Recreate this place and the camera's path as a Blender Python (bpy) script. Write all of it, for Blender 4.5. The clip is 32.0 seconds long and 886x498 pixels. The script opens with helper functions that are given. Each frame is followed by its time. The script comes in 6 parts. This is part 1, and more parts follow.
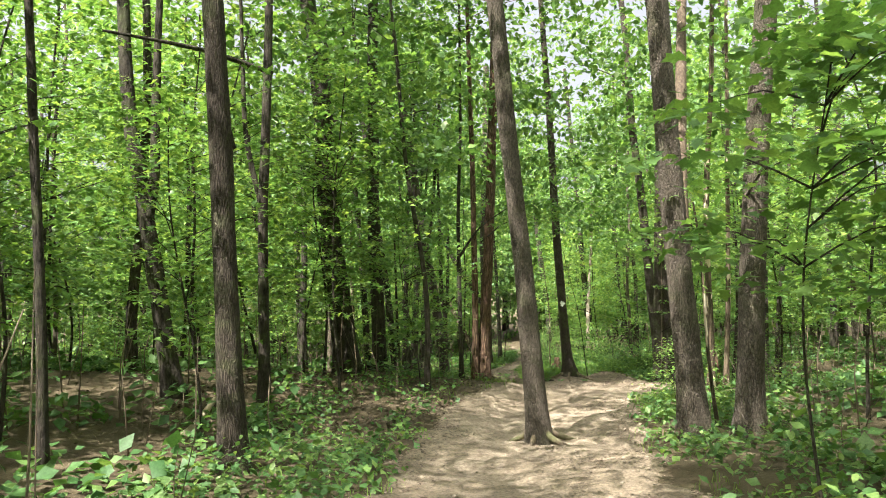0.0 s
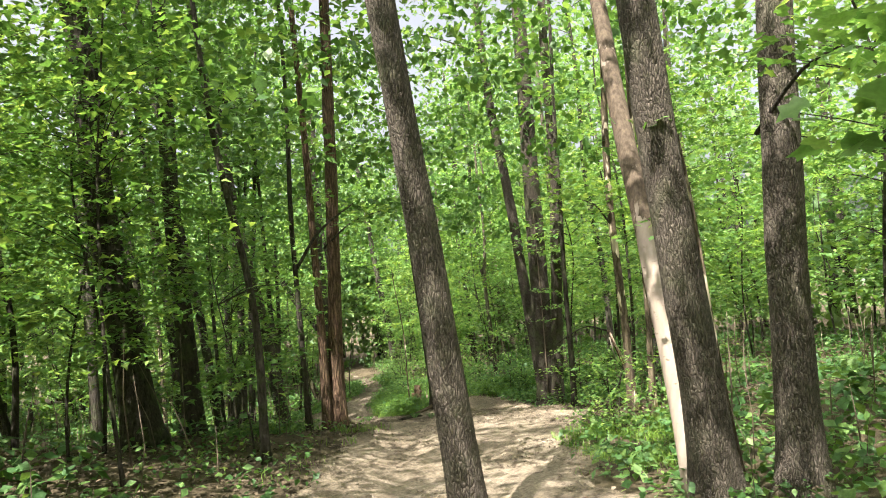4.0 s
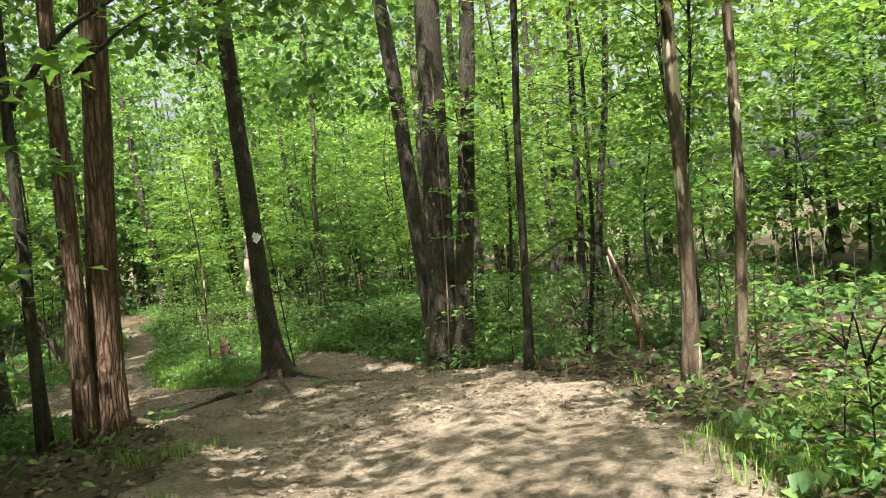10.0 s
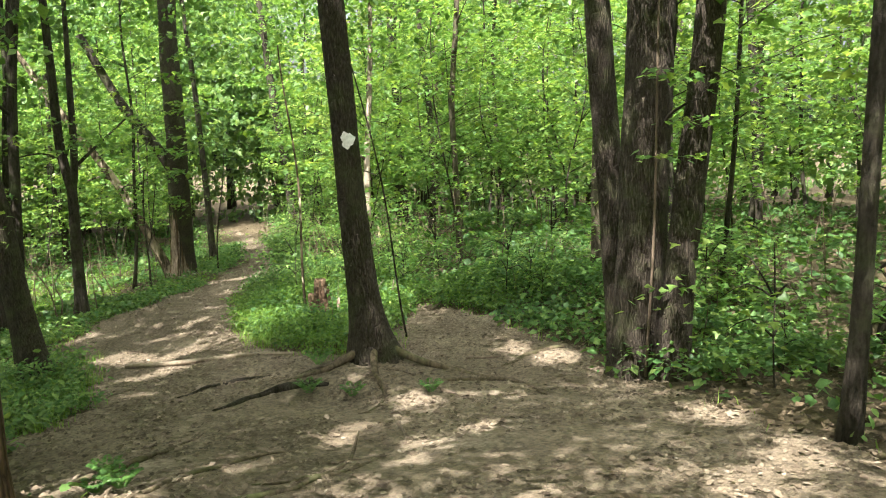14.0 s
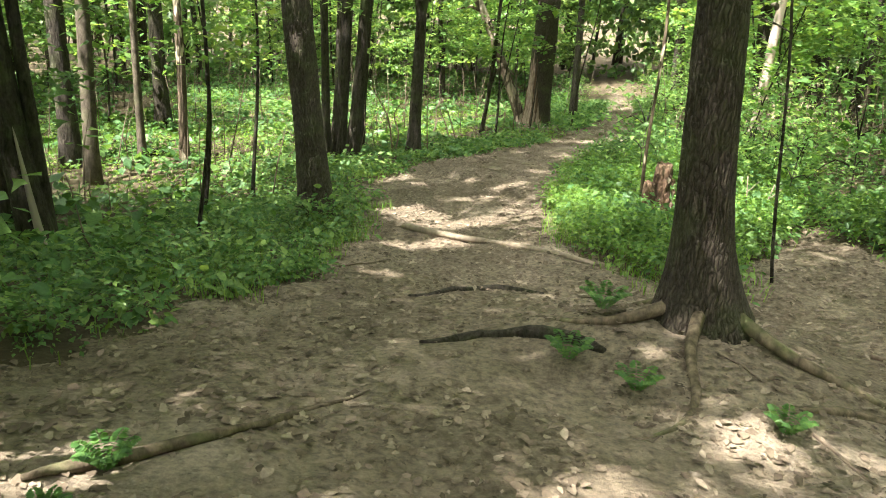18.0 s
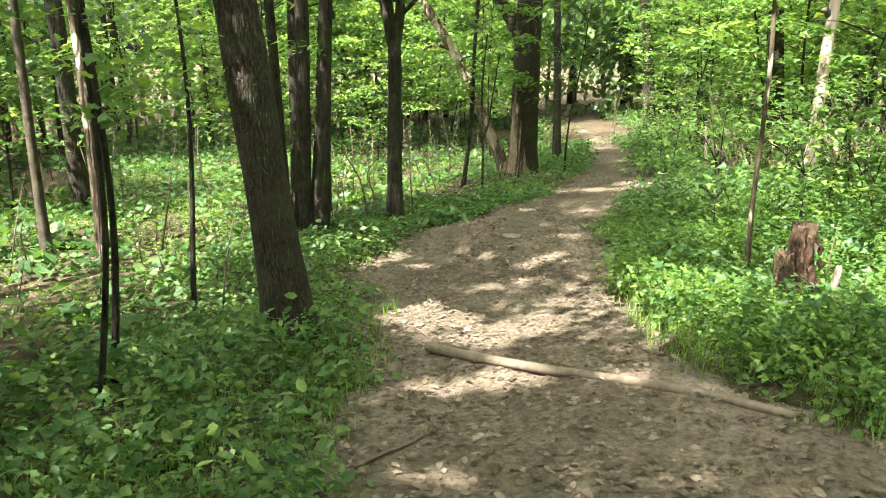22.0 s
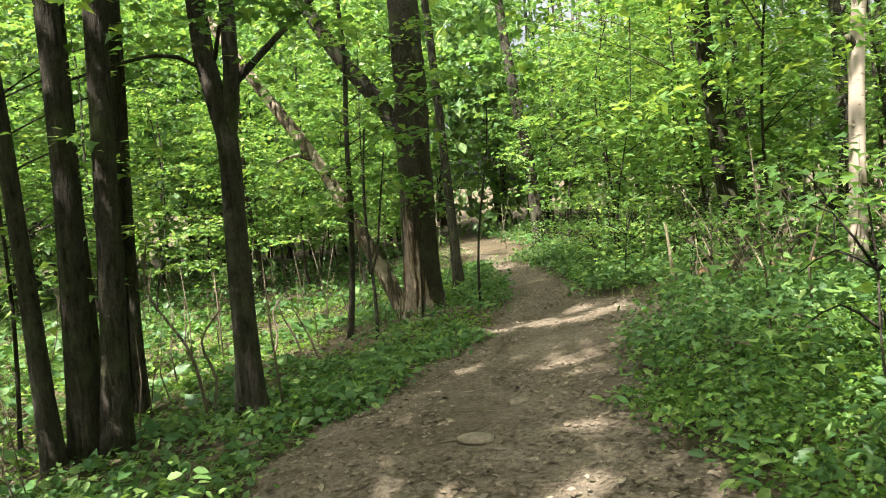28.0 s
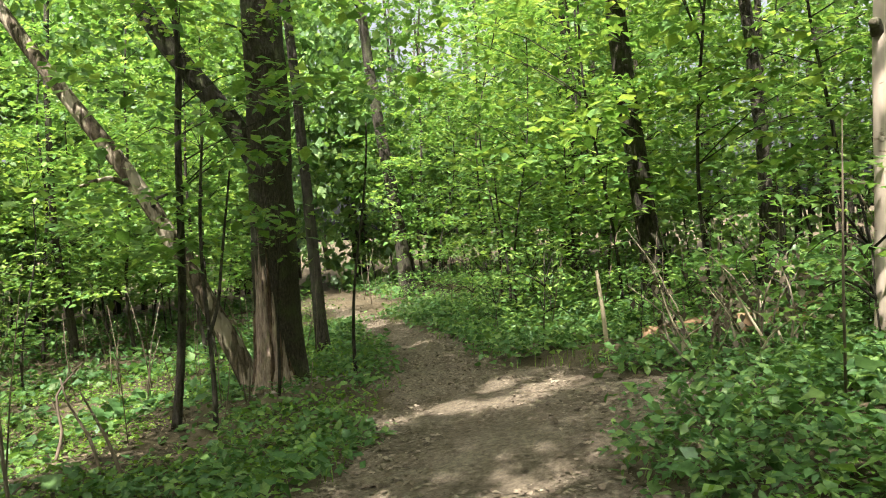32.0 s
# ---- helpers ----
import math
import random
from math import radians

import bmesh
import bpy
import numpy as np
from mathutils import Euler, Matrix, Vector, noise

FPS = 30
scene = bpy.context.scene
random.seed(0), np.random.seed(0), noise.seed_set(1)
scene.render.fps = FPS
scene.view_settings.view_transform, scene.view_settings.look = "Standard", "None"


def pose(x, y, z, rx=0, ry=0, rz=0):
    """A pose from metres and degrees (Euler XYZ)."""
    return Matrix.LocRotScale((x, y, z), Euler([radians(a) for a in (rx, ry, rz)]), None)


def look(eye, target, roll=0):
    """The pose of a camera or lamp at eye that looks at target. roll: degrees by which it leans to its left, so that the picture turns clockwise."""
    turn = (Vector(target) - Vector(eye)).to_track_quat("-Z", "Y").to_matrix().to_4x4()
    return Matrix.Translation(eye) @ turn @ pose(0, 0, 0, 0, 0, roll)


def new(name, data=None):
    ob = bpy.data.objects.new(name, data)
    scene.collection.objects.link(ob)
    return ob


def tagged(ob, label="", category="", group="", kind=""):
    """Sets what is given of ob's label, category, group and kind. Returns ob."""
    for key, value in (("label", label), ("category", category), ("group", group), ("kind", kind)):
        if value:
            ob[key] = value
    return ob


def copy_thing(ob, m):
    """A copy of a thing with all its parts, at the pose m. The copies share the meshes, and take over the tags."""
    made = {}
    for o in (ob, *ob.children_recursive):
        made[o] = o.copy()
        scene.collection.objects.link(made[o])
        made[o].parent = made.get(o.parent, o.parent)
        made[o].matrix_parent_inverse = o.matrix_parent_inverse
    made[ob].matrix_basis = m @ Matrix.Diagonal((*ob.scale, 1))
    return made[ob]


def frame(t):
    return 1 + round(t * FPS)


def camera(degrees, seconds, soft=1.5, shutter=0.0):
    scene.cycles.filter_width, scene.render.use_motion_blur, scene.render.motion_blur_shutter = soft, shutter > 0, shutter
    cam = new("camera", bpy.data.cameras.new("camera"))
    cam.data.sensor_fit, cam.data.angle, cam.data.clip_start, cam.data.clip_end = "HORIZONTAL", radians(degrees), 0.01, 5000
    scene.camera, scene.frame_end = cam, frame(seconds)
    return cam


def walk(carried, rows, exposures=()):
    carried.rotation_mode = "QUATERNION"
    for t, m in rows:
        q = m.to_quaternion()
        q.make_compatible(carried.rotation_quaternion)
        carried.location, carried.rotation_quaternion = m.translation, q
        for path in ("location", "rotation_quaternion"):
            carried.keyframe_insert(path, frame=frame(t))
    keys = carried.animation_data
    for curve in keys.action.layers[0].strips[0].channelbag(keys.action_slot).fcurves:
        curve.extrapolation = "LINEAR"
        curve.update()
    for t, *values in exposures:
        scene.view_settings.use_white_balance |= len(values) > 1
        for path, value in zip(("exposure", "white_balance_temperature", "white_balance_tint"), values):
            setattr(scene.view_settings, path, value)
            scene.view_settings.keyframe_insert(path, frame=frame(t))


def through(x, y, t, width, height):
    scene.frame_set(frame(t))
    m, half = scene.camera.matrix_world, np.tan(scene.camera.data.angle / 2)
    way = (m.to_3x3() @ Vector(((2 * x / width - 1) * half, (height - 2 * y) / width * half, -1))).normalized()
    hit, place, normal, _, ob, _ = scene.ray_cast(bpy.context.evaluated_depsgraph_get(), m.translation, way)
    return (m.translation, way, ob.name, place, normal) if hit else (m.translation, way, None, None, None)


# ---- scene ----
cam = camera(62.47, 32.0, soft=1.0, shutter=0.1)
ROWS = [
    (0.0, -0.000, 0.000, 1.450, 92.79, 0.81, 0.00),
    (0.5, -0.133, 0.563, 1.419, 93.40, 1.61, -2.10),
    (1.0, -0.221, 1.119, 1.390, 93.61, 2.41, -4.43),
    (1.5, -0.266, 1.652, 1.368, 93.32, 2.93, -7.00),
    (2.0, -0.294, 2.186, 1.353, 93.61, 3.74, -9.49),
    (2.5, -0.225, 2.711, 1.334, 94.01, 4.30, -11.43),
    (4.5, -0.133, 4.854, 1.249, 94.02, 5.50, -13.56),
    (5.0, -0.105, 5.430, 1.216, 93.21, 5.18, -13.61),
    (5.5, -0.132, 6.020, 1.175, 92.75, 5.14, -13.16),
    (6.0, -0.147, 6.622, 1.130, 92.42, 4.71, -12.67),
    (6.5, -0.204, 7.262, 1.081, 91.71, 4.12, -12.94),
    (7.0, -0.194, 7.870, 1.013, 90.45, 3.72, -14.09),
    (7.5, -0.204, 8.451, 0.927, 89.28, 2.95, -15.94),
    (8.0, -0.183, 9.025, 0.860, 88.83, 2.85, -19.06),
    (8.5, -0.137, 9.609, 0.815, 88.20, 3.04, -22.49),
    (9.0, -0.047, 10.152, 0.792, 87.66, 3.42, -25.99),
    (9.5, 0.113, 10.687, 0.790, 87.46, 4.28, -28.95),
    (10.0, 0.225, 11.213, 0.798, 87.96, 4.91, -31.51),
    (10.5, 0.395, 11.718, 0.801, 88.47, 5.28, -33.59),
    (11.0, 0.571, 12.269, 0.794, 88.90, 5.41, -34.15),
    (11.5, 0.802, 12.793, 0.777, 88.98, 5.41, -33.27),
    (12.0, 1.093, 13.312, 0.777, 89.09, 5.68, -32.38),
    (12.5, 1.382, 13.850, 0.799, 89.13, 6.03, -31.44),
    (13.0, 1.630, 14.352, 0.813, 88.74, 5.51, -29.39),
    (13.5, 1.826, 14.879, 0.789, 86.69, 3.72, -25.31),
    (14.0, 2.030, 15.357, 0.697, 82.30, 1.77, -20.36),
    (14.5, 2.192, 15.789, 0.591, 77.28, -0.01, -15.68),
    (16.5, 2.801, 16.861, 0.423, 72.32, -4.32, 1.81),
    (17.0, 2.900, 17.297, 0.394, 71.75, -4.22, 6.04),
    (17.5, 2.929, 17.731, 0.355, 71.67, -4.35, 8.60),
    (18.0, 2.902, 18.196, 0.339, 71.25, -3.39, 9.82),
    (18.5, 2.823, 18.618, 0.333, 70.41, -2.64, 11.95),
    (19.0, 2.643, 18.995, 0.294, 69.85, -2.17, 13.63),
    (19.5, 2.523, 19.391, 0.222, 70.18, -2.06, 14.35),
    (20.0, 2.359, 19.739, 0.176, 70.78, -1.45, 13.48),
    (20.5, 2.231, 20.074, 0.148, 72.01, -0.77, 12.02),
    (21.0, 2.128, 20.390, 0.130, 73.13, -0.41, 10.27),
    (21.5, 1.932, 20.640, 0.080, 74.63, 0.22, 7.74),
    (22.0, 1.814, 20.904, 0.005, 75.17, 0.04, 5.04),
    (22.5, 1.675, 21.176, -0.048, 75.44, -0.46, 1.49),
    (23.0, 1.559, 21.463, -0.142, 75.87, -0.67, -4.07),
    (23.5, 1.467, 21.852, -0.227, 76.34, -0.67, -9.25),
    (24.0, 1.404, 22.238, -0.260, 77.19, -0.40, -13.36),
    (24.5, 1.455, 22.603, -0.329, 78.01, -0.10, -15.78),
    (25.0, 1.481, 23.011, -0.414, 79.75, 0.98, -16.55),
    (25.5, 1.565, 23.366, -0.458, 81.64, 1.49, -15.16),
    (26.0, 1.548, 23.712, -0.473, 83.34, 2.20, -12.73),
    (26.5, 1.559, 24.029, -0.485, 84.43, 3.08, -10.19),
    (28.5, 1.194, 25.556, -0.517, 85.25, 4.94, -5.65),
    (29.0, 1.078, 25.902, -0.534, 85.50, 5.42, -9.48),
    (29.5, 1.039, 26.258, -0.584, 85.38, 5.43, -15.15),
    (30.0, 0.996, 26.636, -0.640, 86.24, 5.40, -20.26),
    (30.5, 1.073, 26.924, -0.674, 86.88, 4.43, -23.61),
    (31.0, 1.206, 27.245, -0.691, 87.62, 3.21, -23.36),
    (31.5, 1.266, 27.637, -0.702, 88.30, 3.05, -20.68),
    (32.0, 1.398, 27.908, -0.721, 88.47, 3.69, -17.50),
]
walk(cam, [(t, pose(x, y, z, rx, ry, rz)) for t, x, y, z, rx, ry, rz in ROWS],
     [(0, 2.00), (4.5, 1.97), (6, 1.99), (8.5, 2.06), (10, 1.76), (11, 1.86), (12, 1.86), (14, 2.14), (16.5, 2.64), (18, 2.54), (19, 2.90), (19.8, 2.72), (21, 2.62), (22.5, 2.50), (24.5, 2.24), (26, 2.16), (29, 2.02), (31, 2.00), (32, 1.86)])

# ---- light ----
world = bpy.data.worlds.new("sky")
scene.world = world
world.use_nodes = True
wn = world.node_tree.nodes
sky = wn.new("ShaderNodeTexSky")
sky.sky_type = 'NISHITA'
sky.sun_disc = False
SUN_EL, SUN_AZ = radians(60), radians(220)      # azimuth clockwise from +y
sky.sun_elevation, sky.sun_rotation = SUN_EL, SUN_AZ
sky.air_density, sky.dust_density, sky.ozone_density = 0.5, 10.0, 0.0
wn["Background"].inputs["Strength"].default_value = 0.15
haze = wn.new("ShaderNodeHueSaturation")
haze.inputs["Saturation"].default_value = 0.35
world.node_tree.links.new(sky.outputs[0], haze.inputs["Color"])
world.node_tree.links.new(haze.outputs[0], wn["Background"].inputs[0])
sun_way = Vector((math.sin(SUN_AZ) * math.cos(SUN_EL), math.cos(SUN_AZ) * math.cos(SUN_EL), math.sin(SUN_EL)))
sun_data = bpy.data.lights.new("sun", 'SUN')
sun_data.energy, sun_data.angle, sun_data.color = 5.0, radians(0.53), (1.0, 0.945, 0.85)
sun = new("sun", sun_data)
sun.matrix_world = look(sun_way * 60, (0, 0, 0))

# ---- materials ----


def material(name):
    m = bpy.data.materials.new(name)
    m.use_nodes = True
    return m, m.node_tree.nodes, m.node_tree.links, m.node_tree.nodes["Principled BSDF"]


def ramp(nodes, stops):
    r = nodes.new("ShaderNodeValToRGB")
    el = r.color_ramp.elements
    while len(el) < len(stops):
        el.new(0.5)
    for e, (pos, col) in zip(el, stops):
        e.position, e.color = pos, (*col, 1)
    return r


def texture(nodes, links, kind, scale, coords, detail=4.0, stretch=(1, 1, 1), rough=0.55):
    mp = nodes.new("ShaderNodeMapping")
    mp.inputs["Scale"].default_value = stretch
    links.new(coords, mp.inputs[0])
    tx = nodes.new(kind)
    tx.inputs["Scale"].default_value = scale
    if kind == "ShaderNodeTexNoise":
        tx.inputs["Detail"].default_value = detail
        tx.inputs["Roughness"].default_value = rough
    links.new(mp.outputs[0], tx.inputs["Vector"])
    return tx


def bump(nodes, links, height, strength, distance, bsdf):
    b = nodes.new("ShaderNodeBump")
    b.inputs["Strength"].default_value, b.inputs["Distance"].default_value = strength, distance
    links.new(height, b.inputs["Height"])
    links.new(b.outputs[0], bsdf.inputs["Normal"])


def mixed(nodes, links, fac, a, b, blend='MIX'):
    mx = nodes.new("ShaderNodeMix")
    mx.data_type, mx.blend_type = 'RGBA', blend
    for sock, v in ((mx.inputs[0], fac), (mx.inputs[6], a), (mx.inputs[7], b)):
        if isinstance(v, bpy.types.NodeSocket):
            links.new(v, sock)
        elif isinstance(v, tuple):
            sock.default_value = (*v, 1)
        else:
            sock.default_value = v
    return mx.outputs[2]


def bark(name, pale, dark, furrow=9.0, stretch=0.16, depth=0.02, moss=0.0, blotch=None, blotch_at=0.55, plates=False):
    """Furrowed bark: a stretched cell pattern, fine grain, moss and, for peeling kinds, bare blotches."""
    m, n, l, p = material(name)
    co = n.new("ShaderNodeTexCoord").outputs["Object"]
    big = texture(n, l, "ShaderNodeTexNoise", 2.2, co, 4)
    warp = n.new("ShaderNodeVectorMath")
    warp.operation = 'MULTIPLY_ADD'
    l.new(big.outputs["Color"], warp.inputs[0])
    warp.inputs[1].default_value = (0.07, 0.07, 0.2)
    l.new(co, warp.inputs[2])
    if plates:
        fine = texture(n, l, "ShaderNodeTexNoise", 17, co, 5)
        warp2 = n.new("ShaderNodeVectorMath")
        warp2.operation = 'MULTIPLY_ADD'
        l.new(fine.outputs["Color"], warp2.inputs[0])
        warp2.inputs[1].default_value = (0.035, 0.035, 0.09)
        l.new(warp.outputs[0], warp2.inputs[2])
        cells = texture(n, l, "ShaderNodeTexVoronoi", furrow, warp2.outputs[0], stretch=(1, 1, stretch))
        cells.feature = 'DISTANCE_TO_EDGE'
        stops = [(0.0, (0.12, 0.12, 0.12)), (0.05, (0.5, 0.5, 0.5)), (0.14, (0.8, 0.8, 0.8)), (0.4, (1, 1, 1))]
        out = "Distance"
    elif furrow > 24:
        cells = texture(n, l, "ShaderNodeTexNoise", furrow, warp.outputs[0], 7, stretch=(1, 1, stretch), rough=0.6)
        stops = [(0.34, (0, 0, 0)), (0.47, (0.55, 0.55, 0.55)), (0.66, (1, 1, 1))]
        out = "Fac"
    else:
        cells = texture(n, l, "ShaderNodeTexVoronoi", furrow, warp.outputs[0], stretch=(1, 1, stretch))
        cells.feature = 'DISTANCE_TO_EDGE'
        stops = [(0.0, (0, 0, 0)), (0.22, (0.75, 0.75, 0.75)), (0.6, (1, 1, 1))]
        out = "Distance"
    grain = texture(n, l, "ShaderNodeTexNoise", 46, co, 8, stretch=(1, 1, 0.5), rough=0.68)
    h = ramp(n, stops)
    l.new(cells.outputs[out], h.inputs[0])
    col = mixed(n, l, h.outputs[0], dark, pale)
    g = ramp(n, [(0.3, (0.45, 0.45, 0.45)), (0.7, (1.25, 1.25, 1.25))])
    l.new(grain.outputs["Fac"], g.inputs[0])
    col = mixed(n, l, 1.0, col, g.outputs[0], 'MULTIPLY')
    if moss:
        mo = ramp(n, [(0.5, (0, 0, 0)), (0.68, (moss, moss, moss))])
        l.new(texture(n, l, "ShaderNodeTexNoise", 3.1, co, 5).outputs["Fac"], mo.inputs[0])
        col = mixed(n, l, mo.outputs[0], col, (0.10, 0.13, 0.045))
    if blotch:
        bl = ramp(n, [(blotch_at, (0, 0, 0)), (blotch_at + 0.025, (1, 1, 1))])
        l.new(texture(n, l, "ShaderNodeTexNoise", 4.0, co, 3, stretch=(1, 1, 0.3)).outputs["Fac"], bl.inputs[0])
        col = mixed(n, l, bl.outputs[0], col, blotch)
    l.new(col, p.inputs["Base Color"])
    p.inputs["Roughness"].default_value = 0.92
    p.inputs["Specular IOR Level"].default_value = 0.2
    add = n.new("ShaderNodeMath")
    add.operation = 'MULTIPLY_ADD'
    l.new(grain.outputs["Fac"], add.inputs[0])
    add.inputs[1].default_value = 0.35
    l.new(h.outputs[0], add.inputs[2])
    bump(n, l, add.outputs[0], 0.9, depth, p)
    return m


def leafage(name, low, mid, high, through=0.5, rough=0.5):
    """Thin leaves: each leaf has its own green; part of the light passes through."""
    m, n, l, p = material(name)
    geo = n.new("ShaderNodeNewGeometry")
    inf = n.new("ShaderNodeObjectInfo")
    r = ramp(n, [(0.0, low), (0.55, mid), (1.0, high)])
    sway = n.new("ShaderNodeMath")
    sway.operation = 'MULTIPLY_ADD'
    l.new(inf.outputs["Random"], sway.inputs[0])
    sway.inputs[1].default_value = 0.3
    part_ = n.new("ShaderNodeMath")
    part_.operation = 'MULTIPLY'
    l.new(geo.outputs["Random Per Island"], part_.inputs[0])
    part_.inputs[1].default_value = 0.75
    l.new(part_.outputs[0], sway.inputs[2])
    l.new(sway.outputs[0], r.inputs[0])
    co = n.new("ShaderNodeTexCoord").outputs["Object"]
    spots = texture(n, l, "ShaderNodeTexNoise", 45, co, 3)
    sr = ramp(n, [(0.3, (0.75, 0.75, 0.75)), (0.7, (1.15, 1.15, 1.15))])
    l.new(spots.outputs["Fac"], sr.inputs[0])
    col = mixed(n, l, 1.0, r.outputs[0], sr.outputs[0], 'MULTIPLY')
    l.new(col, p.inputs["Base Color"])
    p.inputs["Roughness"].default_value = rough
    p.inputs["Specular IOR Level"].default_value = 0.36
    t = n.new("ShaderNodeBsdfTranslucent")
    warm = mixed(n, l, 1.0, col, (1.28, 1.22, 0.65), 'MULTIPLY')
    l.new(warm, t.inputs[0])
    mx = n.new("ShaderNodeMixShader")
    mx.inputs[0].default_value = through
    l.new(p.outputs[0], mx.inputs[1])
    l.new(t.outputs[0], mx.inputs[2])
    l.new(mx.outputs[0], n["Material Output"].inputs[0])
    return m


def soil(name, stops, fine, grain=30.0, height=0.02):
    m, n, l, p = material(name)
    co = n.new("ShaderNodeTexCoord").outputs["Object"]
    a = texture(n, l, "ShaderNodeTexNoise", 0.9, co, 6, rough=0.62)
    r = ramp(n, stops)
    l.new(a.outputs["Fac"], r.inputs[0])
    b = texture(n, l, "ShaderNodeTexNoise", grain, co, 8, rough=0.7)
    br = ramp(n, [(0.30, (fine, fine, fine)), (0.62, (1.12, 1.10, 1.06))])
    l.new(b.outputs["Fac"], br.inputs[0])
    col = mixed(n, l, 1.0, r.outputs[0], br.outputs[0], 'MULTIPLY')
    v = texture(n, l, "ShaderNodeTexVoronoi", grain * 0.9, co)
    vr = ramp(n, [(0.0, (1.35, 1.3, 1.25)), (0.16, (1, 1, 1))])
    l.new(v.outputs["Distance"], vr.inputs[0])
    col = mixed(n, l, 0.5, col, mixed(n, l, 1.0, col, vr.outputs[0], 'MULTIPLY'))
    l.new(col, p.inputs["Base Color"])
    p.inputs["Roughness"].default_value = 0.95
    p.inputs["Specular IOR Level"].default_value = 0.15
    bump(n, l, b.outputs["Fac"], 0.8, height, p)
    return m


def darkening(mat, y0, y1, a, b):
    """Scales the material's base colour along y, from a at y0 to b at y1."""
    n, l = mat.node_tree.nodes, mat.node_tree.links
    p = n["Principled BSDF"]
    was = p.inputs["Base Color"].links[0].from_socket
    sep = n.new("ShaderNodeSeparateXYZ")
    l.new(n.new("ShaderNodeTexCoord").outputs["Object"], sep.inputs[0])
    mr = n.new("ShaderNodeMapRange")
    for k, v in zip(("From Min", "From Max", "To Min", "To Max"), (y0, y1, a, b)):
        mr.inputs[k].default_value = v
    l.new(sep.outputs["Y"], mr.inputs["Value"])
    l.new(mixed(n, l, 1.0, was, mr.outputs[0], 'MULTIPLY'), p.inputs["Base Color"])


def woody(name, a, b, scale=14.0):
    m, n, l, p = material(name)
    co = n.new("ShaderNodeTexCoord").outputs["Object"]
    g = texture(n, l, "ShaderNodeTexNoise", scale, co, 6, stretch=(1, 1, 0.15))
    r = ramp(n, [(0.3, a), (0.7, b)])
    l.new(g.outputs["Fac"], r.inputs[0])
    l.new(r.outputs[0], p.inputs["Base Color"])
    p.inputs["Roughness"].default_value = 0.85
    bump(n, l, g.outputs["Fac"], 0.6, 0.01, p)
    return m


def peeled(name, bare, pale, dark, z0, share):
    """Bare wood below z0, bark in ragged patches above; share says how much bark stays on."""
    m, n, l, p = material(name)
    co = n.new("ShaderNodeTexCoord").outputs["Object"]
    g = texture(n, l, "ShaderNodeTexNoise", 13, co, 6, stretch=(1, 1, 0.18))
    w = ramp(n, [(0.3, bare[0]), (0.7, bare[1])])
    l.new(g.outputs["Fac"], w.inputs[0])
    knots = texture(n, l, "ShaderNodeTexNoise", 9, co, 3, stretch=(1, 1, 2.2))
    kr = ramp(n, [(0.28, (0.5, 0.45, 0.4)), (0.36, (1, 1, 1))])
    l.new(knots.outputs["Fac"], kr.inputs[0])
    wood = mixed(n, l, 1.0, w.outputs[0], kr.outputs[0], 'MULTIPLY')
    f = texture(n, l, "ShaderNodeTexNoise", 26, co, 7, stretch=(1, 1, 0.3), rough=0.65)
    b = ramp(n, [(0.36, dark), (0.62, pale)])
    l.new(f.outputs["Fac"], b.inputs[0])
    sep = n.new("ShaderNodeSeparateXYZ")
    l.new(co, sep.inputs[0])
    mr = n.new("ShaderNodeMapRange")
    for k, v in zip(("From Min", "From Max", "To Min", "To Max"), (z0 - 0.35, z0 + 0.35, -0.45, share)):
        mr.inputs[k].default_value = v
    l.new(sep.outputs["Z"], mr.inputs["Value"])
    patch = texture(n, l, "ShaderNodeTexNoise", 6.5, co, 6, stretch=(1, 1, 0.42), rough=0.6)
    add = n.new("ShaderNodeMath")
    l.new(patch.outputs["Fac"], add.inputs[0])
    l.new(mr.outputs[0], add.inputs[1])
    on = ramp(n, [(0.49, (0, 0, 0)), (0.52, (1, 1, 1))])
    l.new(add.outputs[0], on.inputs[0])
    l.new(mixed(n, l, on.outputs[0], wood, b.outputs[0]), p.inputs["Base Color"])
    p.inputs["Roughness"].default_value = 0.88
    p.inputs["Specular IOR Level"].default_value = 0.2
    bump(n, l, mixed(n, l, on.outputs[0], (0, 0, 0), f.outputs["Color"]), 0.8, 0.03, p)
    return m


def islands(name, stops, rough=0.8, through=0.0):
    m, n, l, p = material(name)
    geo = n.new("ShaderNodeNewGeometry")
    r = ramp(n, stops)
    l.new(geo.outputs["Random Per Island"], r.inputs[0])
    co = n.new("ShaderNodeTexCoord").outputs["Object"]
    g = texture(n, l, "ShaderNodeTexNoise", 60, co, 3)
    gr = ramp(n, [(0.3, (0.7, 0.7, 0.7)), (0.7, (1.15, 1.15, 1.15))])
    l.new(g.outputs["Fac"], gr.inputs[0])
    l.new(mixed(n, l, 1.0, r.outputs[0], gr.outputs[0], 'MULTIPLY'), p.inputs["Base Color"])
    p.inputs["Roughness"].default_value = rough
    p.inputs["Specular IOR Level"].default_value = 0.25
    return m


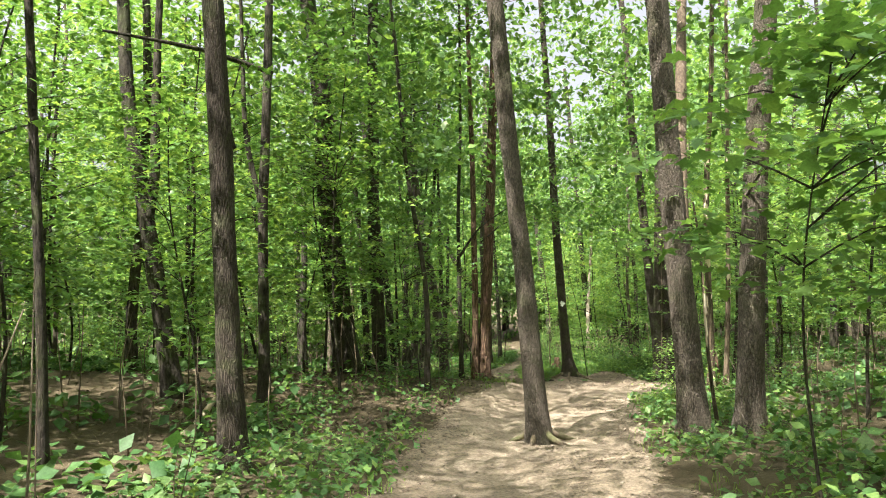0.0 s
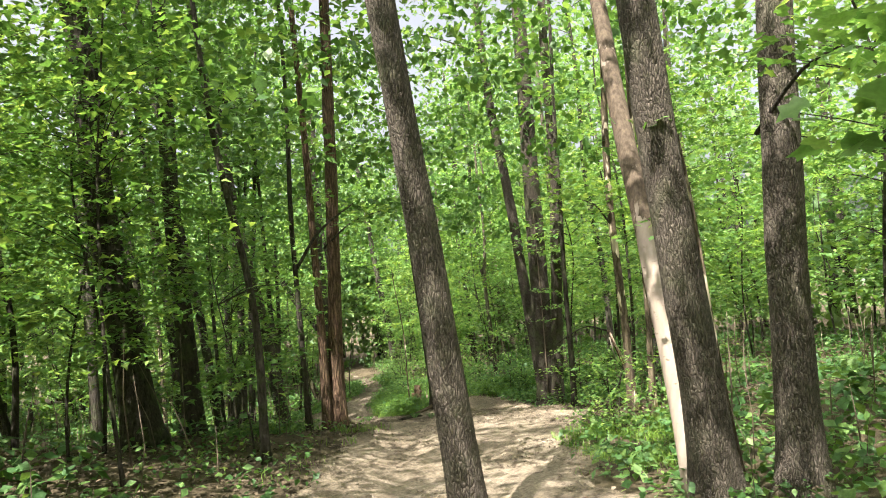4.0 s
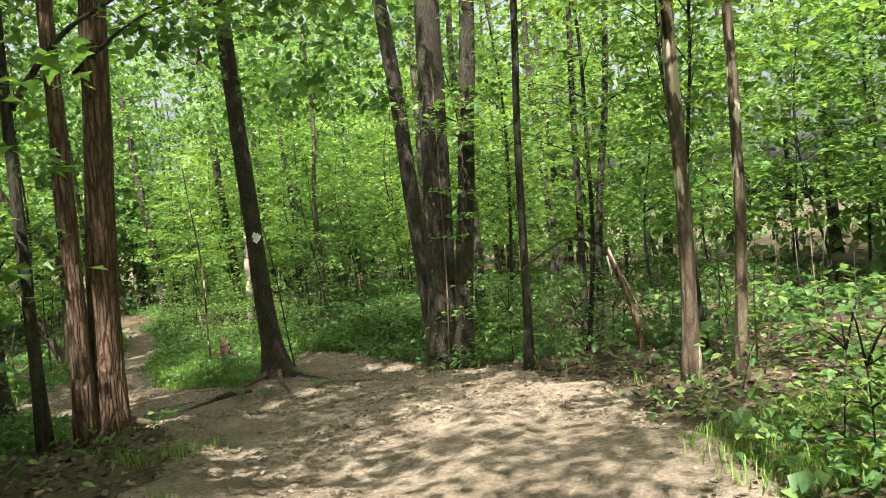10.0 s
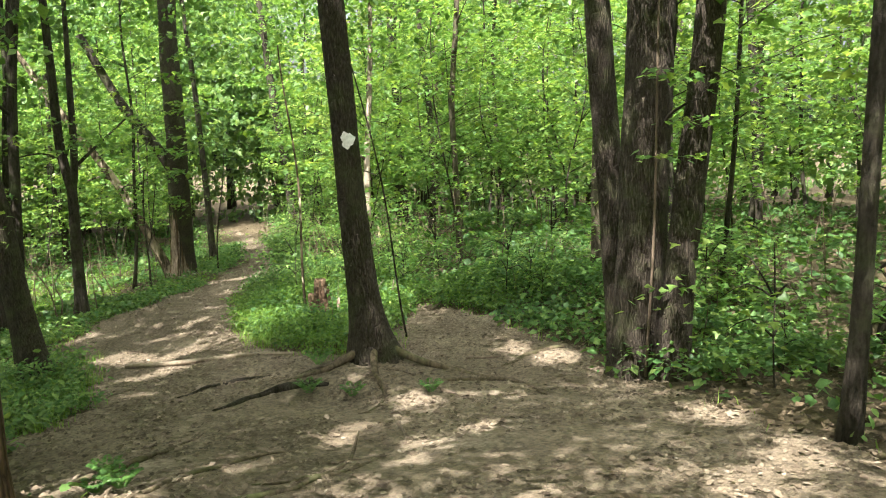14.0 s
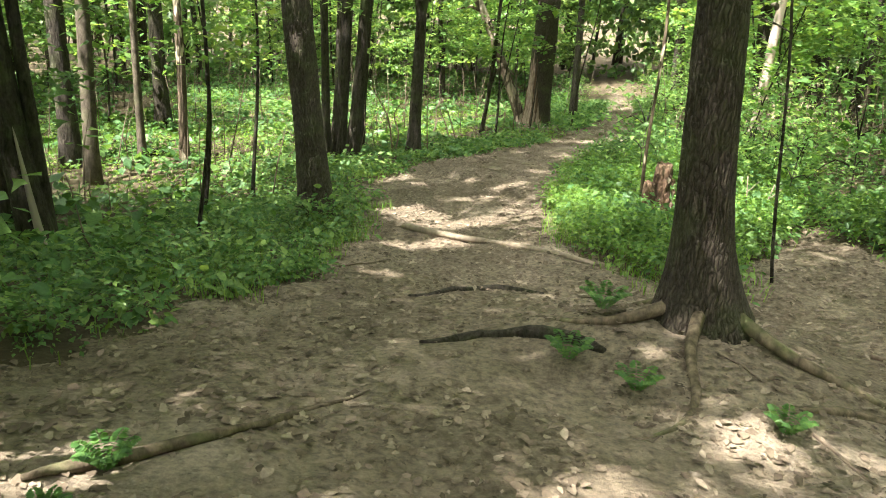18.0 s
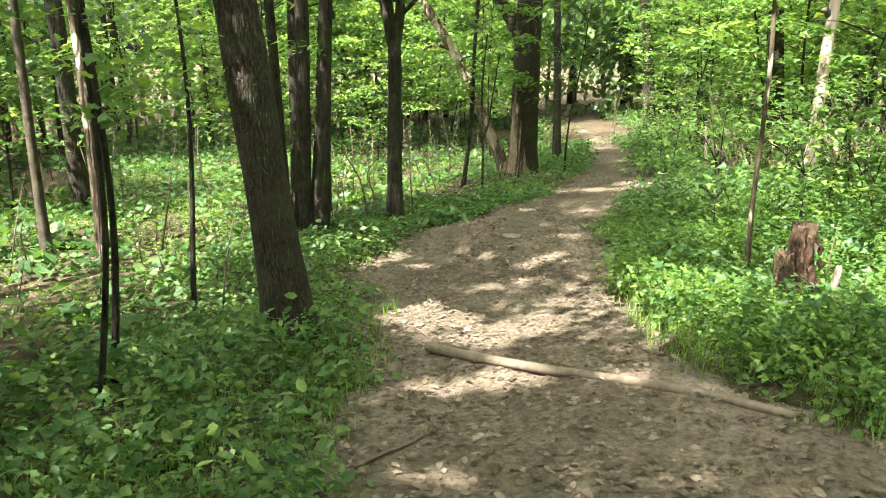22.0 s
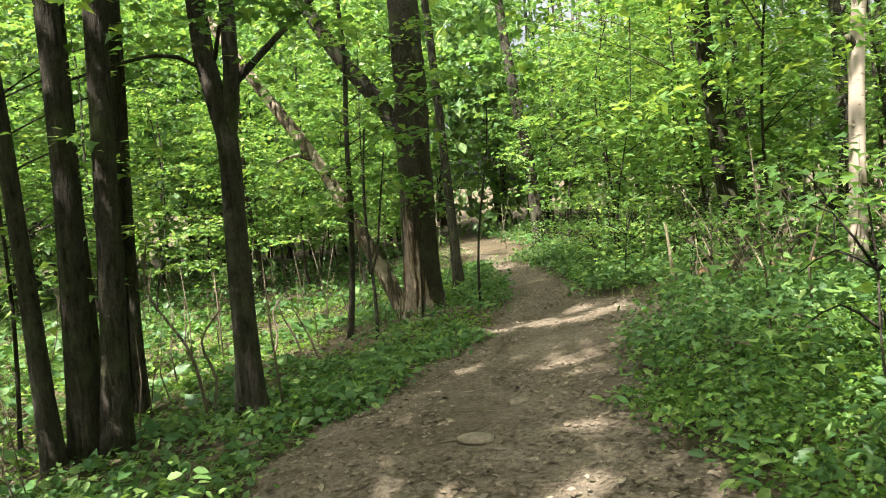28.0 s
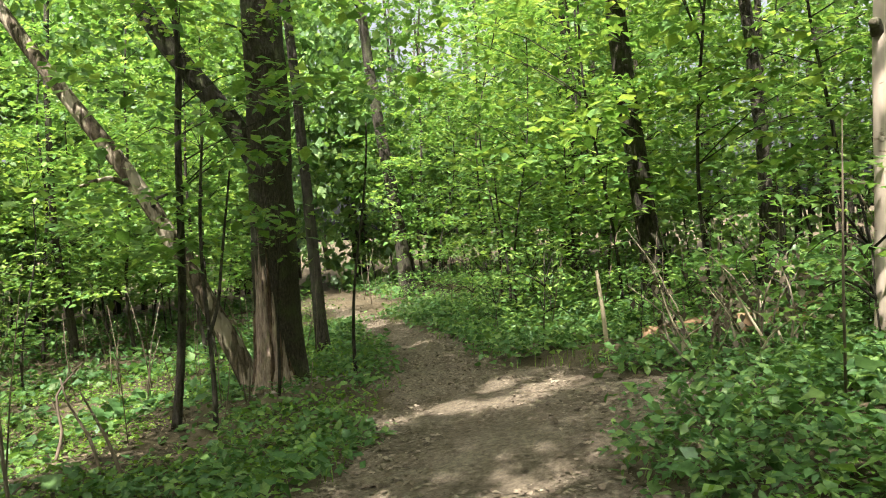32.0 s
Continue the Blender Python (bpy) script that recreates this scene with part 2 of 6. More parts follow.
BARK_GREY = bark("grey furrowed bark", (0.138, 0.116, 0.094), (0.060, 0.049, 0.038), 50, 0.24, 0.04, 0.2, plates=True)
BARK_DARK = bark("dark bark", (0.064, 0.054, 0.043), (0.018, 0.015, 0.012), 27, 0.22, 0.025, 0.35)
BARK_PLATED = bark("dark plated bark", (0.085, 0.070, 0.055), (0.036, 0.029, 0.023), 46, 0.15, 0.035, 0.35, plates=True)
BARK_RED = bark("reddish stringy bark", (0.18, 0.115, 0.075), (0.06, 0.037, 0.025), 22, 0.12, 0.025, 0.1)
BARK_SMOOTH = bark("smooth grey bark", (0.12, 0.10, 0.076), (0.07, 0.058, 0.043), 7, 0.5, 0.006, 0.3)
BARK_BLEACHED = bark("half bare bleached bark", (0.16, 0.125, 0.09), (0.06, 0.045, 0.03), 12, 0.15, 0.02, 0.1, (0.27, 0.225, 0.17), 0.5)
BARK_PATCH = bark("flaking bark over pale wood", (0.15, 0.115, 0.08), (0.06, 0.045, 0.03), 12, 0.15, 0.02, 0.1, (0.50, 0.42, 0.32), 0.56)
WOOD_BARE = woody("bare bleached wood", (0.20, 0.166, 0.135), (0.34, 0.288, 0.24), 12)
WOOD_SNAG = peeled("grey barkless wood", ((0.25, 0.205, 0.165), (0.37, 0.31, 0.255)), (0.15, 0.125, 0.10), (0.08, 0.066, 0.052), 2.55, 0.06)
WOOD_PEELED = peeled("pale wood under flaking bark", ((0.20, 0.162, 0.13), (0.295, 0.246, 0.203)), (0.10, 0.075, 0.054), (0.045, 0.033, 0.023), 2.35, 0.13)
WOOD_TORN = woody("torn pinkish heartwood", (0.085, 0.052, 0.04), (0.38, 0.29, 0.225), 42)
WOOD_ROT = bark("rotting reddish wood", (0.15, 0.094, 0.062), (0.038, 0.024, 0.017), 30, 0.2, 0.03, 0.15)
WOOD_LOG = woody("orange broken wood", (0.13, 0.075, 0.04), (0.26, 0.16, 0.09), 16)
WOOD_STICK = woody("weathered pale stick", (0.27, 0.22, 0.15), (0.40, 0.33, 0.23), 20)
WOOD_GREY = woody("grey-brown pole wood", (0.12, 0.096, 0.068), (0.22, 0.18, 0.13), 20)
WOOD_TWIG = woody("dark twig", (0.07, 0.052, 0.036), (0.16, 0.12, 0.085), 25)
ROOT = bark("trodden root bark", (0.15, 0.12, 0.082), (0.08, 0.062, 0.042), 10, 0.3, 0.008, 0.55)
LEAF = leafage("maple leaves", (0.066, 0.150, 0.045), (0.121, 0.235, 0.063), (0.264, 0.365, 0.097), 0.5, 0.42)
LEAF_HIGH = leafage("canopy leaves", (0.050, 0.115, 0.035), (0.097, 0.195, 0.052), (0.198, 0.305, 0.083), 0.5, 0.42)
LEAF_FAR = leafage("distant leaves", (0.066, 0.135, 0.050), (0.132, 0.240, 0.080), (0.275, 0.375, 0.130), 0.5, 0.42)
HERB = leafage("herb leaves", (0.040, 0.104, 0.035), (0.076, 0.163, 0.048), (0.176, 0.270, 0.073), 0.4, 0.5)
FERN = leafage("fern fronds", (0.042, 0.112, 0.03), (0.075, 0.17, 0.042), (0.12, 0.225, 0.055), 0.4)
# herb leaves again, with the sunlit yellow-green put into the colour
HERB_SUNLIT = leafage("herb leaves in sunlit yellow-green", (0.06, 0.14, 0.026), (0.11, 0.21, 0.036), (0.20, 0.30, 0.052), 0.45)
GRASS = leafage("grass blades", (0.07, 0.15, 0.02), (0.12, 0.23, 0.03), (0.21, 0.31, 0.06), 0.4)
GROUND = soil("forest soil", [(0.3, (0.045, 0.036, 0.023)), (0.5, (0.075, 0.06, 0.038)), (0.7, (0.11, 0.088, 0.056))], 0.5)
TRAIL = soil("trodden clay", [(0.28, (0.128, 0.104, 0.076)), (0.5, (0.205, 0.168, 0.128)), (0.72, (0.30, 0.25, 0.198))], 0.34, 24.0, 0.06)
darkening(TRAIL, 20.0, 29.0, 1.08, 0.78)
LITTER = islands("fallen leaves", [(0.0, (0.032, 0.024, 0.016)), (0.4, (0.064, 0.047, 0.03)), (0.8, (0.11, 0.082, 0.053)), (1.0, (0.18, 0.14, 0.095))])
SCRAPS = islands("dry leaf scraps", [(0.0, (0.06, 0.045, 0.031)), (0.35, (0.115, 0.088, 0.062)), (0.75, (0.165, 0.13, 0.095)), (1.0, (0.25, 0.205, 0.155))])
PEBBLE = islands("trail stones", [(0.0, (0.13, 0.105, 0.08)), (1.0, (0.27, 0.23, 0.185))], 0.9)
STONE = soil("earthy grey stone", [(0.3, (0.15, 0.125, 0.098)), (0.5, (0.20, 0.17, 0.135)), (0.7, (0.25, 0.215, 0.175))], 0.6, 30.0, 0.01)
PAINT, _n, _l, _p = material("white blaze paint")
_tx = texture(_n, _l, "ShaderNodeTexNoise", 40, _n.new("ShaderNodeTexCoord").outputs["Object"], 5)
_r = ramp(_n, [(0.3, (0.6, 0.6, 0.58)), (0.6, (0.82, 0.82, 0.8))])
_l.new(_tx.outputs["Fac"], _r.inputs[0])
_l.new(_r.outputs[0], _p.inputs["Base Color"])

# ---- mesh tools ----
rng = np.random.default_rng(7)


def mesh(name, verts, faces, mats, smooth=True, slots=None):
    """A mesh from an array of points and one array of faces, or several of different sizes."""
    if isinstance(faces, np.ndarray):
        faces = [faces]
    faces = [np.asarray(f, dtype=np.int32) for f in faces if len(f)]
    me = bpy.data.meshes.new(name)
    me.vertices.add(len(verts))
    me.vertices.foreach_set("co", np.asarray(verts, dtype=np.float32).ravel())
    loops = np.concatenate([f.ravel() for f in faces])
    sizes = np.concatenate([np.full(len(f), f.shape[1], dtype=np.int32) for f in faces])
    starts = np.concatenate([[0], np.cumsum(sizes)[:-1]]).astype(np.int32)
    me.loops.add(len(loops))
    me.loops.foreach_set("vertex_index", loops)
    me.polygons.add(len(sizes))
    me.polygons.foreach_set("loop_start", starts)
    me.polygons.foreach_set("loop_total", sizes)
    if smooth:
        me.polygons.foreach_set("use_smooth", np.ones(len(sizes), dtype=bool))
    for mt in (mats if isinstance(mats, (list, tuple)) else [mats]):
        me.materials.append(mt)
    if slots is not None:
        me.polygons.foreach_set("material_index", np.asarray(slots, dtype=np.int32))
    me.update(calc_edges=True)
    return me


def part(name, me, parent, label=""):
    ob = new(name, me)
    ob.parent = parent
    if label:
        ob["label"] = label
    return ob


def thing(name, x, y, z, label, category, group="", turn=0.0):
    ob = new(name)
    ob.empty_display_size = 0.2
    ob.matrix_basis = pose(x, y, z, 0, 0, turn)
    return tagged(ob, label, category, group)


def smooth_path(points, step):
    """A Catmull-Rom line through the points."""
    p = np.asarray(points, dtype=float)
    p = np.vstack([2 * p[0] - p[1], p, 2 * p[-1] - p[-2]])
    out = []
    for i in range(1, len(p) - 2):
        k = max(2, int(np.linalg.norm(p[i + 1] - p[i]) / step))
        for u in np.arange(k) / k:
            a, b, c, d = p[i - 1], p[i], p[i + 1], p[i + 2]
            out.append(0.5 * (2 * b + (c - a) * u + (2 * a - 5 * b + 4 * c - d) * u * u + (3 * b - a - 3 * c + d) * u ** 3))
    out.append(p[-2])
    return np.array(out)


def tube(path, radii, sides=12, rough=0.0, ridge=0.0, seed=0, flat=1.0):
    """Points and faces of a tapering stem along a path, with an uneven outline and closed ends."""
    path = np.asarray(path, dtype=float)
    radii = np.asarray(radii, dtype=float)
    tang = np.gradient(path, axis=0)
    tang /= np.linalg.norm(tang, axis=1)[:, None] + 1e-9
    ref = np.array([1.0, 0.2, 0.1]) if abs(tang[0, 2]) > 0.7 else np.array([0, 0, 1.0])
    u = np.cross(tang, ref)
    u /= np.linalg.norm(u, axis=1)[:, None]
    v = np.cross(tang, u)
    ang = np.arange(sides) * 2 * np.pi / sides
    ca, sa = np.cos(ang), np.sin(ang)
    r = np.repeat(radii[:, None], sides, 1)
    if rough or ridge:
        along = np.concatenate([[0], np.cumsum(np.linalg.norm(np.diff(path, axis=0), axis=1))])
        for i in range(len(path)):
            for j in range(sides):
                q = 0.0
                if rough:
                    q += rough * noise.noise((ca[j] * 1.3 + seed, sa[j] * 1.3, along[i] * 1.1))
                if ridge:
                    w = noise.noise((ca[j] * 5.5 + seed * 3, sa[j] * 5.5, along[i] * 2.6))
                    w2 = noise.noise((ca[j] * 9 + seed, sa[j] * 9, along[i] * 7))
                    q += ridge * (0.8 - 3.2 * abs(w)) + ridge * 0.5 * w2
                r[i, j] *= 1 + q
    pts = path[:, None, :] + (r * ca)[:, :, None] * u[:, None, :] + (r * sa * flat)[:, :, None] * v[:, None, :]
    k = len(path)
    verts = np.vstack([pts.reshape(-1, 3), path[:1], path[-1:]])
    i, j = np.meshgrid(np.arange(k - 1), np.arange(sides), indexing="ij")
    a, b = (i * sides + j).ravel(), (i * sides + (j + 1) % sides).ravel()
    quads = np.stack([a, a + sides, b + sides, b], 1)
    jj = np.arange(sides)
    cap0 = np.stack([np.full(sides, k * sides), jj, (jj + 1) % sides], 1)
    cap1 = np.stack([np.full(sides, k * sides + 1), (k - 1) * sides + (jj + 1) % sides, (k - 1) * sides + jj], 1)
    return verts, quads, np.vstack([cap0, cap1])


def gather(pieces):
    """Join tubes (points, quads, triangles) into one set."""
    vs, qs, ts, n = [], [], [], 0
    for v, q, t in pieces:
        vs.append(v), qs.append(q + n), ts.append(t + n)
        n += len(v)
    return np.vstack(vs), [np.vstack(qs), np.vstack(ts)]


HALF = np.array([(0, 0, 0), (0.10, 0.40, 0.05), (0.36, 0.25, 0.03), (0.60, 0.44, 0.02), (0.70, 0.18, 0.0), (1, 0, -0.08)])
LOBED = (np.vstack([HALF, HALF[1:5] * (1, -1, 1)]), [np.array([(0, 5, 4, 3, 2, 1), (0, 6, 7, 8, 9, 5)])])
THREE = (np.array([(0, 0, 0), (0.22, 0.46, 0.06), (0.46, 0.20, 0.03), (1, 0, -0.08), (0.46, -0.20, 0.03), (0.22, -0.46, 0.06)]),
         [np.array([(0, 3, 2, 1), (0, 5, 4, 3)])])
SIMPLE = (np.array([(0, 0, 0), (0.42, 0.36, 0.07), (1, 0, -0.06), (0.42, -0.36, 0.07)]), [np.array([(0, 2, 1), (0, 3, 2)])])
OVAL = (np.array([(0, 0, 0), (0.28, 0.26, 0.05), (0.66, 0.22, 0.02), (1, 0, -0.10), (0.66, -0.22, 0.02), (0.28, -0.26, 0.05)]),
        [np.array([(0, 3, 2, 1), (0, 5, 4, 3)])])
DRIED = (np.array([(0, 0, 0), (0.22, 0.2, 0.1), (0.5, 0.34, 0.16), (0.8, 0.16, 0.02), (1, -0.04, 0.1), (0.66, -0.26, 0.14), (0.3, -0.2, 0.02)]), [np.array([(0, 4, 3, 2, 1)]), np.array([(0, 6, 5, 4)])])
CURLED = (np.array([(0, 0, 0), (0.4, 0.34, 0.16), (1, 0, 0.08), (0.4, -0.34, 0.12)]), [np.array([(0, 2, 1), (0, 3, 2)])])


def leaves(at, heading, droop, roll, size, shape):
    """Leaves of one shape at many places: heading about z, droop of the tip, roll about the midrib (radians)."""
    tv, tf = shape
    n = len(at)
    ch, sh, cd, sd = np.cos(heading), np.sin(heading), np.cos(droop), np.sin(droop)
    x = np.stack([ch * cd, sh * cd, -sd], 1)
    y0 = np.stack([-sh, ch, np.zeros(n)], 1)
    z0 = np.cross(x, y0)
    cr, sr = np.cos(roll)[:, None], np.sin(roll)[:, None]
    y, z = y0 * cr + z0 * sr, z0 * cr - y0 * sr
    s = np.asarray(size).reshape(-1, 1, 1)
    v = at[:, None, :] + s * (tv[None, :, 0:1] * x[:, None] + tv[None, :, 1:2] * y[:, None] + tv[None, :, 2:3] * z[:, None])
    off = (np.arange(n) * len(tv))[:, None, None]
    return v.reshape(-1, 3), [(f[None] + off).reshape(-1, f.shape[1]) for f in tf]


def spread(n, tilt=0.5):
    return rng.uniform(0, 2 * np.pi, n), rng.normal(0.22, tilt, n), rng.normal(0, tilt, n)


# ---- the lie of the land ----
YS = [-60, -25, -8, 0, 6, 10, 15, 17.53, 19.15, 21.15, 23.15, 26.55, 30.15, 35.15, 39.15, 47.15, 69.15, 119.15]
ZS = [2.6, 1.6, 0.55, 0, -0.42, -0.7, -0.88, -0.96, -1.12, -1.48, -1.8, -2.22, -2.22, -2.4, -2.52, -2.9, -3.3, -3.9]
LEFT = ([-10, 0, 8, 11, 14, 15.91, 17.53, 18.74, 19.65, 20.65, 21.45, 22.75, 23.65, 25.15, 27.15, 28.45, 29.65, 30.65, 31.65, 33.25, 35.15, 38.15, 43.15, 47.15, 59.15],
        [-1, -1, -0.55, -0.2, 0.3, 0.81, 1.37, 1.61, 0.92, 0.37, 0.42, 0.72, 0.97, 0.77, 0.52, 0.02, 0.22, 0.72, 1.22, 2.32, 2.92, 3.62, 4.22, 4.6, 5.3])
RIGHT = ([-10, 0, 7.2, 10.3, 12, 13, 14, 15.5, 16.3, 18, 20, 21, 22.4, 23.4, 24.5, 25.5, 26.6],
         [1.8, 1.9, 2.2, 2.7, 3.1, 3.5, 3.9, 4.7, 5.1, 5.5, 5.9, 6.05, 6.25, 6.2, 6.05, 5.85, 5.6])
ISLE_L = ([23.55, 24.45, 24.95, 26.55, 28.85, 30.15, 31.35, 31.85, 32.35, 33.15, 34.15, 35.85, 37.25, 40.65, 43.15, 47.15, 59.15],
        [4.42, 3.52, 3.12, 2.87, 2.97, 3.12, 3.52, 3.92, 5.12, 5.12, 4.82, 4.42, 4.72, 5.22, 5.3, 5.2, 5.0])
ISLE_R = ([23.55, 24.4, 25.2, 26.0, 26.8], [4.2, 4.5, 4.95, 5.35, 6.2])


def height(x, y):
    x, y = np.asarray(x, dtype=float), np.asarray(y, dtype=float)
    z = np.interp(y, YS, ZS)
    xc = np.interp(y, [0, 10, 19.15, 26.15, 31.15, 39.15, 49.15], [0, .5, 2.6, 1.6, 2.2, 5.2, 5.8])
    d = x - xc
    kl = np.interp(y, [0, 8, 14, 17.53, 21.15, 23.15, 29.15, 44.15], [0, -.03, -.12, -.08, 0, .03, .10, .10])
    kr = np.interp(y, [0, 9.5, 14, 17.53, 21.15, 25.15, 35.15, 44.15], [.0, .02, .03, -.02, -.03, .10, .12, .06])
    z = z + kl * np.clip(d, -6, 0) + kr * np.clip(d, 0, 7)
    z = z + 0.32 * np.exp(-((x - 3.80) ** 2 + (y - 22.45) ** 2) / 0.55)          # the mound under the blazed tree
    return z + 0.035 * np.sin(1.7 * x + 0.6 * y) * np.sin(1.1 * y - 0.5 * x) + 0.02 * np.sin(4.1 * x + 1.3) * np.sin(3.7 * y)


def inside(x, y):
    """Metres inside the trail's edge (negative outside)."""
    left, right = np.interp(y, *LEFT), np.interp(y, *RIGHT)
    il, ir = np.interp(y, *ISLE_L), np.interp(y, *ISLE_R)
    wob = 0.10 * np.sin(3.1 * y + 1.0) + 0.07 * np.sin(7.3 * y + 2 * x) + 0.05 * np.sin(13 * y - 5 * x)
    a = np.minimum(x - left, right - x)
    main = np.minimum(x - left, il - x)
    side = np.where(y < 26.8, np.minimum(x - ir, right - x), -9)
    return np.where(y < 23.55, a, np.maximum(main, side)) + wob


def eye_gap(x, y):
    """Distance from the line walked."""
    px, py = np.array([r[1] for r in ROWS]), np.array([r[2] for r in ROWS])
    return np.sqrt(((np.asarray(x).reshape(-1, 1) - px) ** 2 + (np.asarray(y).reshape(-1, 1) - py) ** 2).min(1))


def grid(x0, x1, nx, y0, y1, ny, bend=1.0):
    """Grid lines that lie close together near the trail and far apart away from it."""
    def lines(a, b, n, mid, k):
        u = np.linspace(-1, 1, n)
        w = np.sign(u) * np.abs(u) ** k
        return np.where(w < 0, mid + w * (mid - a), mid + w * (b - mid))
    xs = lines(x0, x1, nx, 2.5, bend)
    ys_ = lines(y0, y1, ny, 24.0, bend)
    gx, gy = np.meshgrid(xs, ys_, indexing="ij")
    i, j = np.meshgrid(np.arange(nx - 1), np.arange(ny - 1), indexing="ij")
    a = (i * ny + j).ravel()
    return gx.ravel(), gy.ravel(), np.stack([a, a + ny, a + ny + 1, a + 1], 1)


gx, gy, gf = grid(-450, 450, 260, -420, 470, 320, 2.6)
gz = height(gx, gy) + np.where(inside(gx, gy) > 0.05, -0.03, 0.0)
for k in range(len(gx)):
    if abs(gx[k] - 3) < 30 and -25 < gy[k] < 80:
        gz[k] += 0.05 * noise.noise((gx[k] * 0.9, gy[k] * 0.9, 3.0))
ground = tagged(new("ground", mesh("ground", np.stack([gx, gy, gz], 1), gf, GROUND)),
                "brown forest soil under leaf litter and herbs", "ground", kind="structure")

# the trodden trail, a sheet of its own laid on the ground, its rim sinking in
tx, ty = np.meshgrid(np.arange(-2.2, 10.5, 0.085), np.arange(-9, 60, 0.085), indexing="ij")
nx_, ny_ = tx.shape
tx, ty = tx.ravel(), ty.ravel()
tin = inside(tx, ty)
tz = height(tx, ty) + np.clip(tin * 0.25, -0.05, 0.022)
for k in np.nonzero(tin > -0.35)[0]:
    q = (tx[k], ty[k], 0.0)
    tz[k] += 0.05 * noise.noise((tx[k] * 0.9, ty[k] * 0.9, 3.0)) * 0.8 + 0.026 * noise.noise((tx[k] * 2.6, ty[k] * 2.6, 1.0)) + (0.014 if ty[k] > 17 else 0.009) * noise.noise((tx[k] * 8, ty[k] * 8, 5.0))
i, j = np.meshgrid(np.arange(nx_ - 1), np.arange(ny_ - 1), indexing="ij")
a = (i * ny_ + j).ravel()
quads = np.stack([a, a + ny_, a + ny_ + 1, a + 1], 1)
quads = quads[(tin[quads] > -0.22).all(1)]
used, quads = np.unique(quads, return_inverse=True)
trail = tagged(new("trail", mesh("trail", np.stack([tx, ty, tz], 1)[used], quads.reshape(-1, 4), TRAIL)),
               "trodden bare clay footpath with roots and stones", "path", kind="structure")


TRAIL_Z = tz.reshape(nx_, ny_)


def lie(x, y):
    """The height of the surface, trail or soil, at many places."""
    x, y = np.atleast_1d(np.asarray(x, dtype=float)), np.atleast_1d(np.asarray(y, dtype=float))
    soil_z = height(x, y) + np.array([0.05 * noise.noise((a_ * 0.9, b_ * 0.9, 3.0)) for a_, b_ in zip(x, y)])
    u, v = np.clip((x + 2.2) / 0.085, 0, nx_ - 1.01), np.clip((y + 9) / 0.085, 0, ny_ - 1.01)
    i, j = u.astype(int), v.astype(int)
    fu, fv = u - i, v - j
    worn = (TRAIL_Z[i, j] * (1 - fu) + TRAIL_Z[i + 1, j] * fu) * (1 - fv) + (TRAIL_Z[i, j + 1] * (1 - fu) + TRAIL_Z[i + 1, j + 1] * fu) * fv
    return np.where(inside(x, y) > 0.0, worn, soil_z)


def floor(x, y):
    """The height of the surface that a small thing at x, y rests on."""
    return float(lie(x, y)[0])


# wide gaps in the leaves, where the sun reaches the floor: x, y, radius
GLADES = [(3.5, 11.6, 1.2), (2.7, 10.3, 0.7), (6.5, 14.8, 1.4), (4.8, 12.0, 1.4), (3.5, 13.5, 1.8), (4.6, 13.8, 1.9), (3.7, 16.2, 1.3), (4.4, 27.0, 2.1), (-3.28, 27.35, 2.3), (-4.88, 30.15, 2.4), (-0.48, 36.55, 1.4), (-2.4, 7.4, 1.3), (6.52, 37.65, 1.8),
          (-3.38, 35.15, 2.4), (-0.88, 40.15, 2.4), (-5.88, 38.15, 2.6), (-3.88, 45.15, 3.0), (9.5, 22.0, 2.4), (12.0, 26.0, 2.8), (8.8, 16.5, 2.0), (13.0, 20.0, 2.8), (10.12, 29.65, 2.2), (3.62, 45.15, 2.4), (5.6, 25.6, 0.7), (3.52, 25.75, 0.5)]
# flecks of sun on the trodden floor, through small holes in the leaves: x, y, radius
CLEARING_FLECKS = [(1.62, 16.5, .22), (1.72, 15.7, .2), (1.66, 17.2, .2), (3.94, 19.9, .10), (3.9, 21.32, .13), (5.6, 19.45, .22), (5.45, 18.5, .16), (4.8, 16.7, .3), (5.8, 16.2, .35), (3.46, 19.95, .08), (3.42, 19.6, .08),
                   (1.1, 19.65, .26), (1.3, 19.95, .22), (1.47, 19.3, .26), (1.25, 19.4, .24), (2.4, 18.9, .15), (3.13, 20.55, .16), (5.94, 22.4, .22), (5.65, 22.9, .14), (4.9, 18.3, .14), (0.95, 15.7, .2), (4.3, 17.4, .16), (3.5, 10.7, .4), (3.95, 11.1, .35), (4.7, 11.0, .35), (2.9, 10.4, .3), (5.2, 13.2, .5), (4.4, 13.0, .45), (5.9, 13.5, .4)]
BEND_FLECKS = [(0.07, 29.15, .3), (0.47, 29.45, .2), (0.92, 28.75, .14), (0.90, 27.20, .26), (1.24, 26.85, .26), (1.82, 26.60, .24), (2.10, 26.65, .16), (1.62, 26.30, .2), (1.88, 25.40, .16), (2.22, 28.80, .2), (1.54, 29.20, .16), (2.54, 25.10, .14), (1.47, 25.25, .12), (1.59, 23.95, .1), (1.62, 27.85, .09),
               (3.84, 33.90, .26), (4.32, 34.10, .22), (3.47, 34.35, .26), (2.78, 34.25, .14), (4.02, 34.75, .2), (4.62, 39.55, .3), (2.16, 32.15, .1), (2.72, 31.75, .1), (3.32, 31.85, .09), (3.06, 31.75, .1), (2.02, 28.05, .08), (2.62, 29.75, .1), (1.27, 28.05, .09)]
FLECKS = CLEARING_FLECKS + BEND_FLECKS


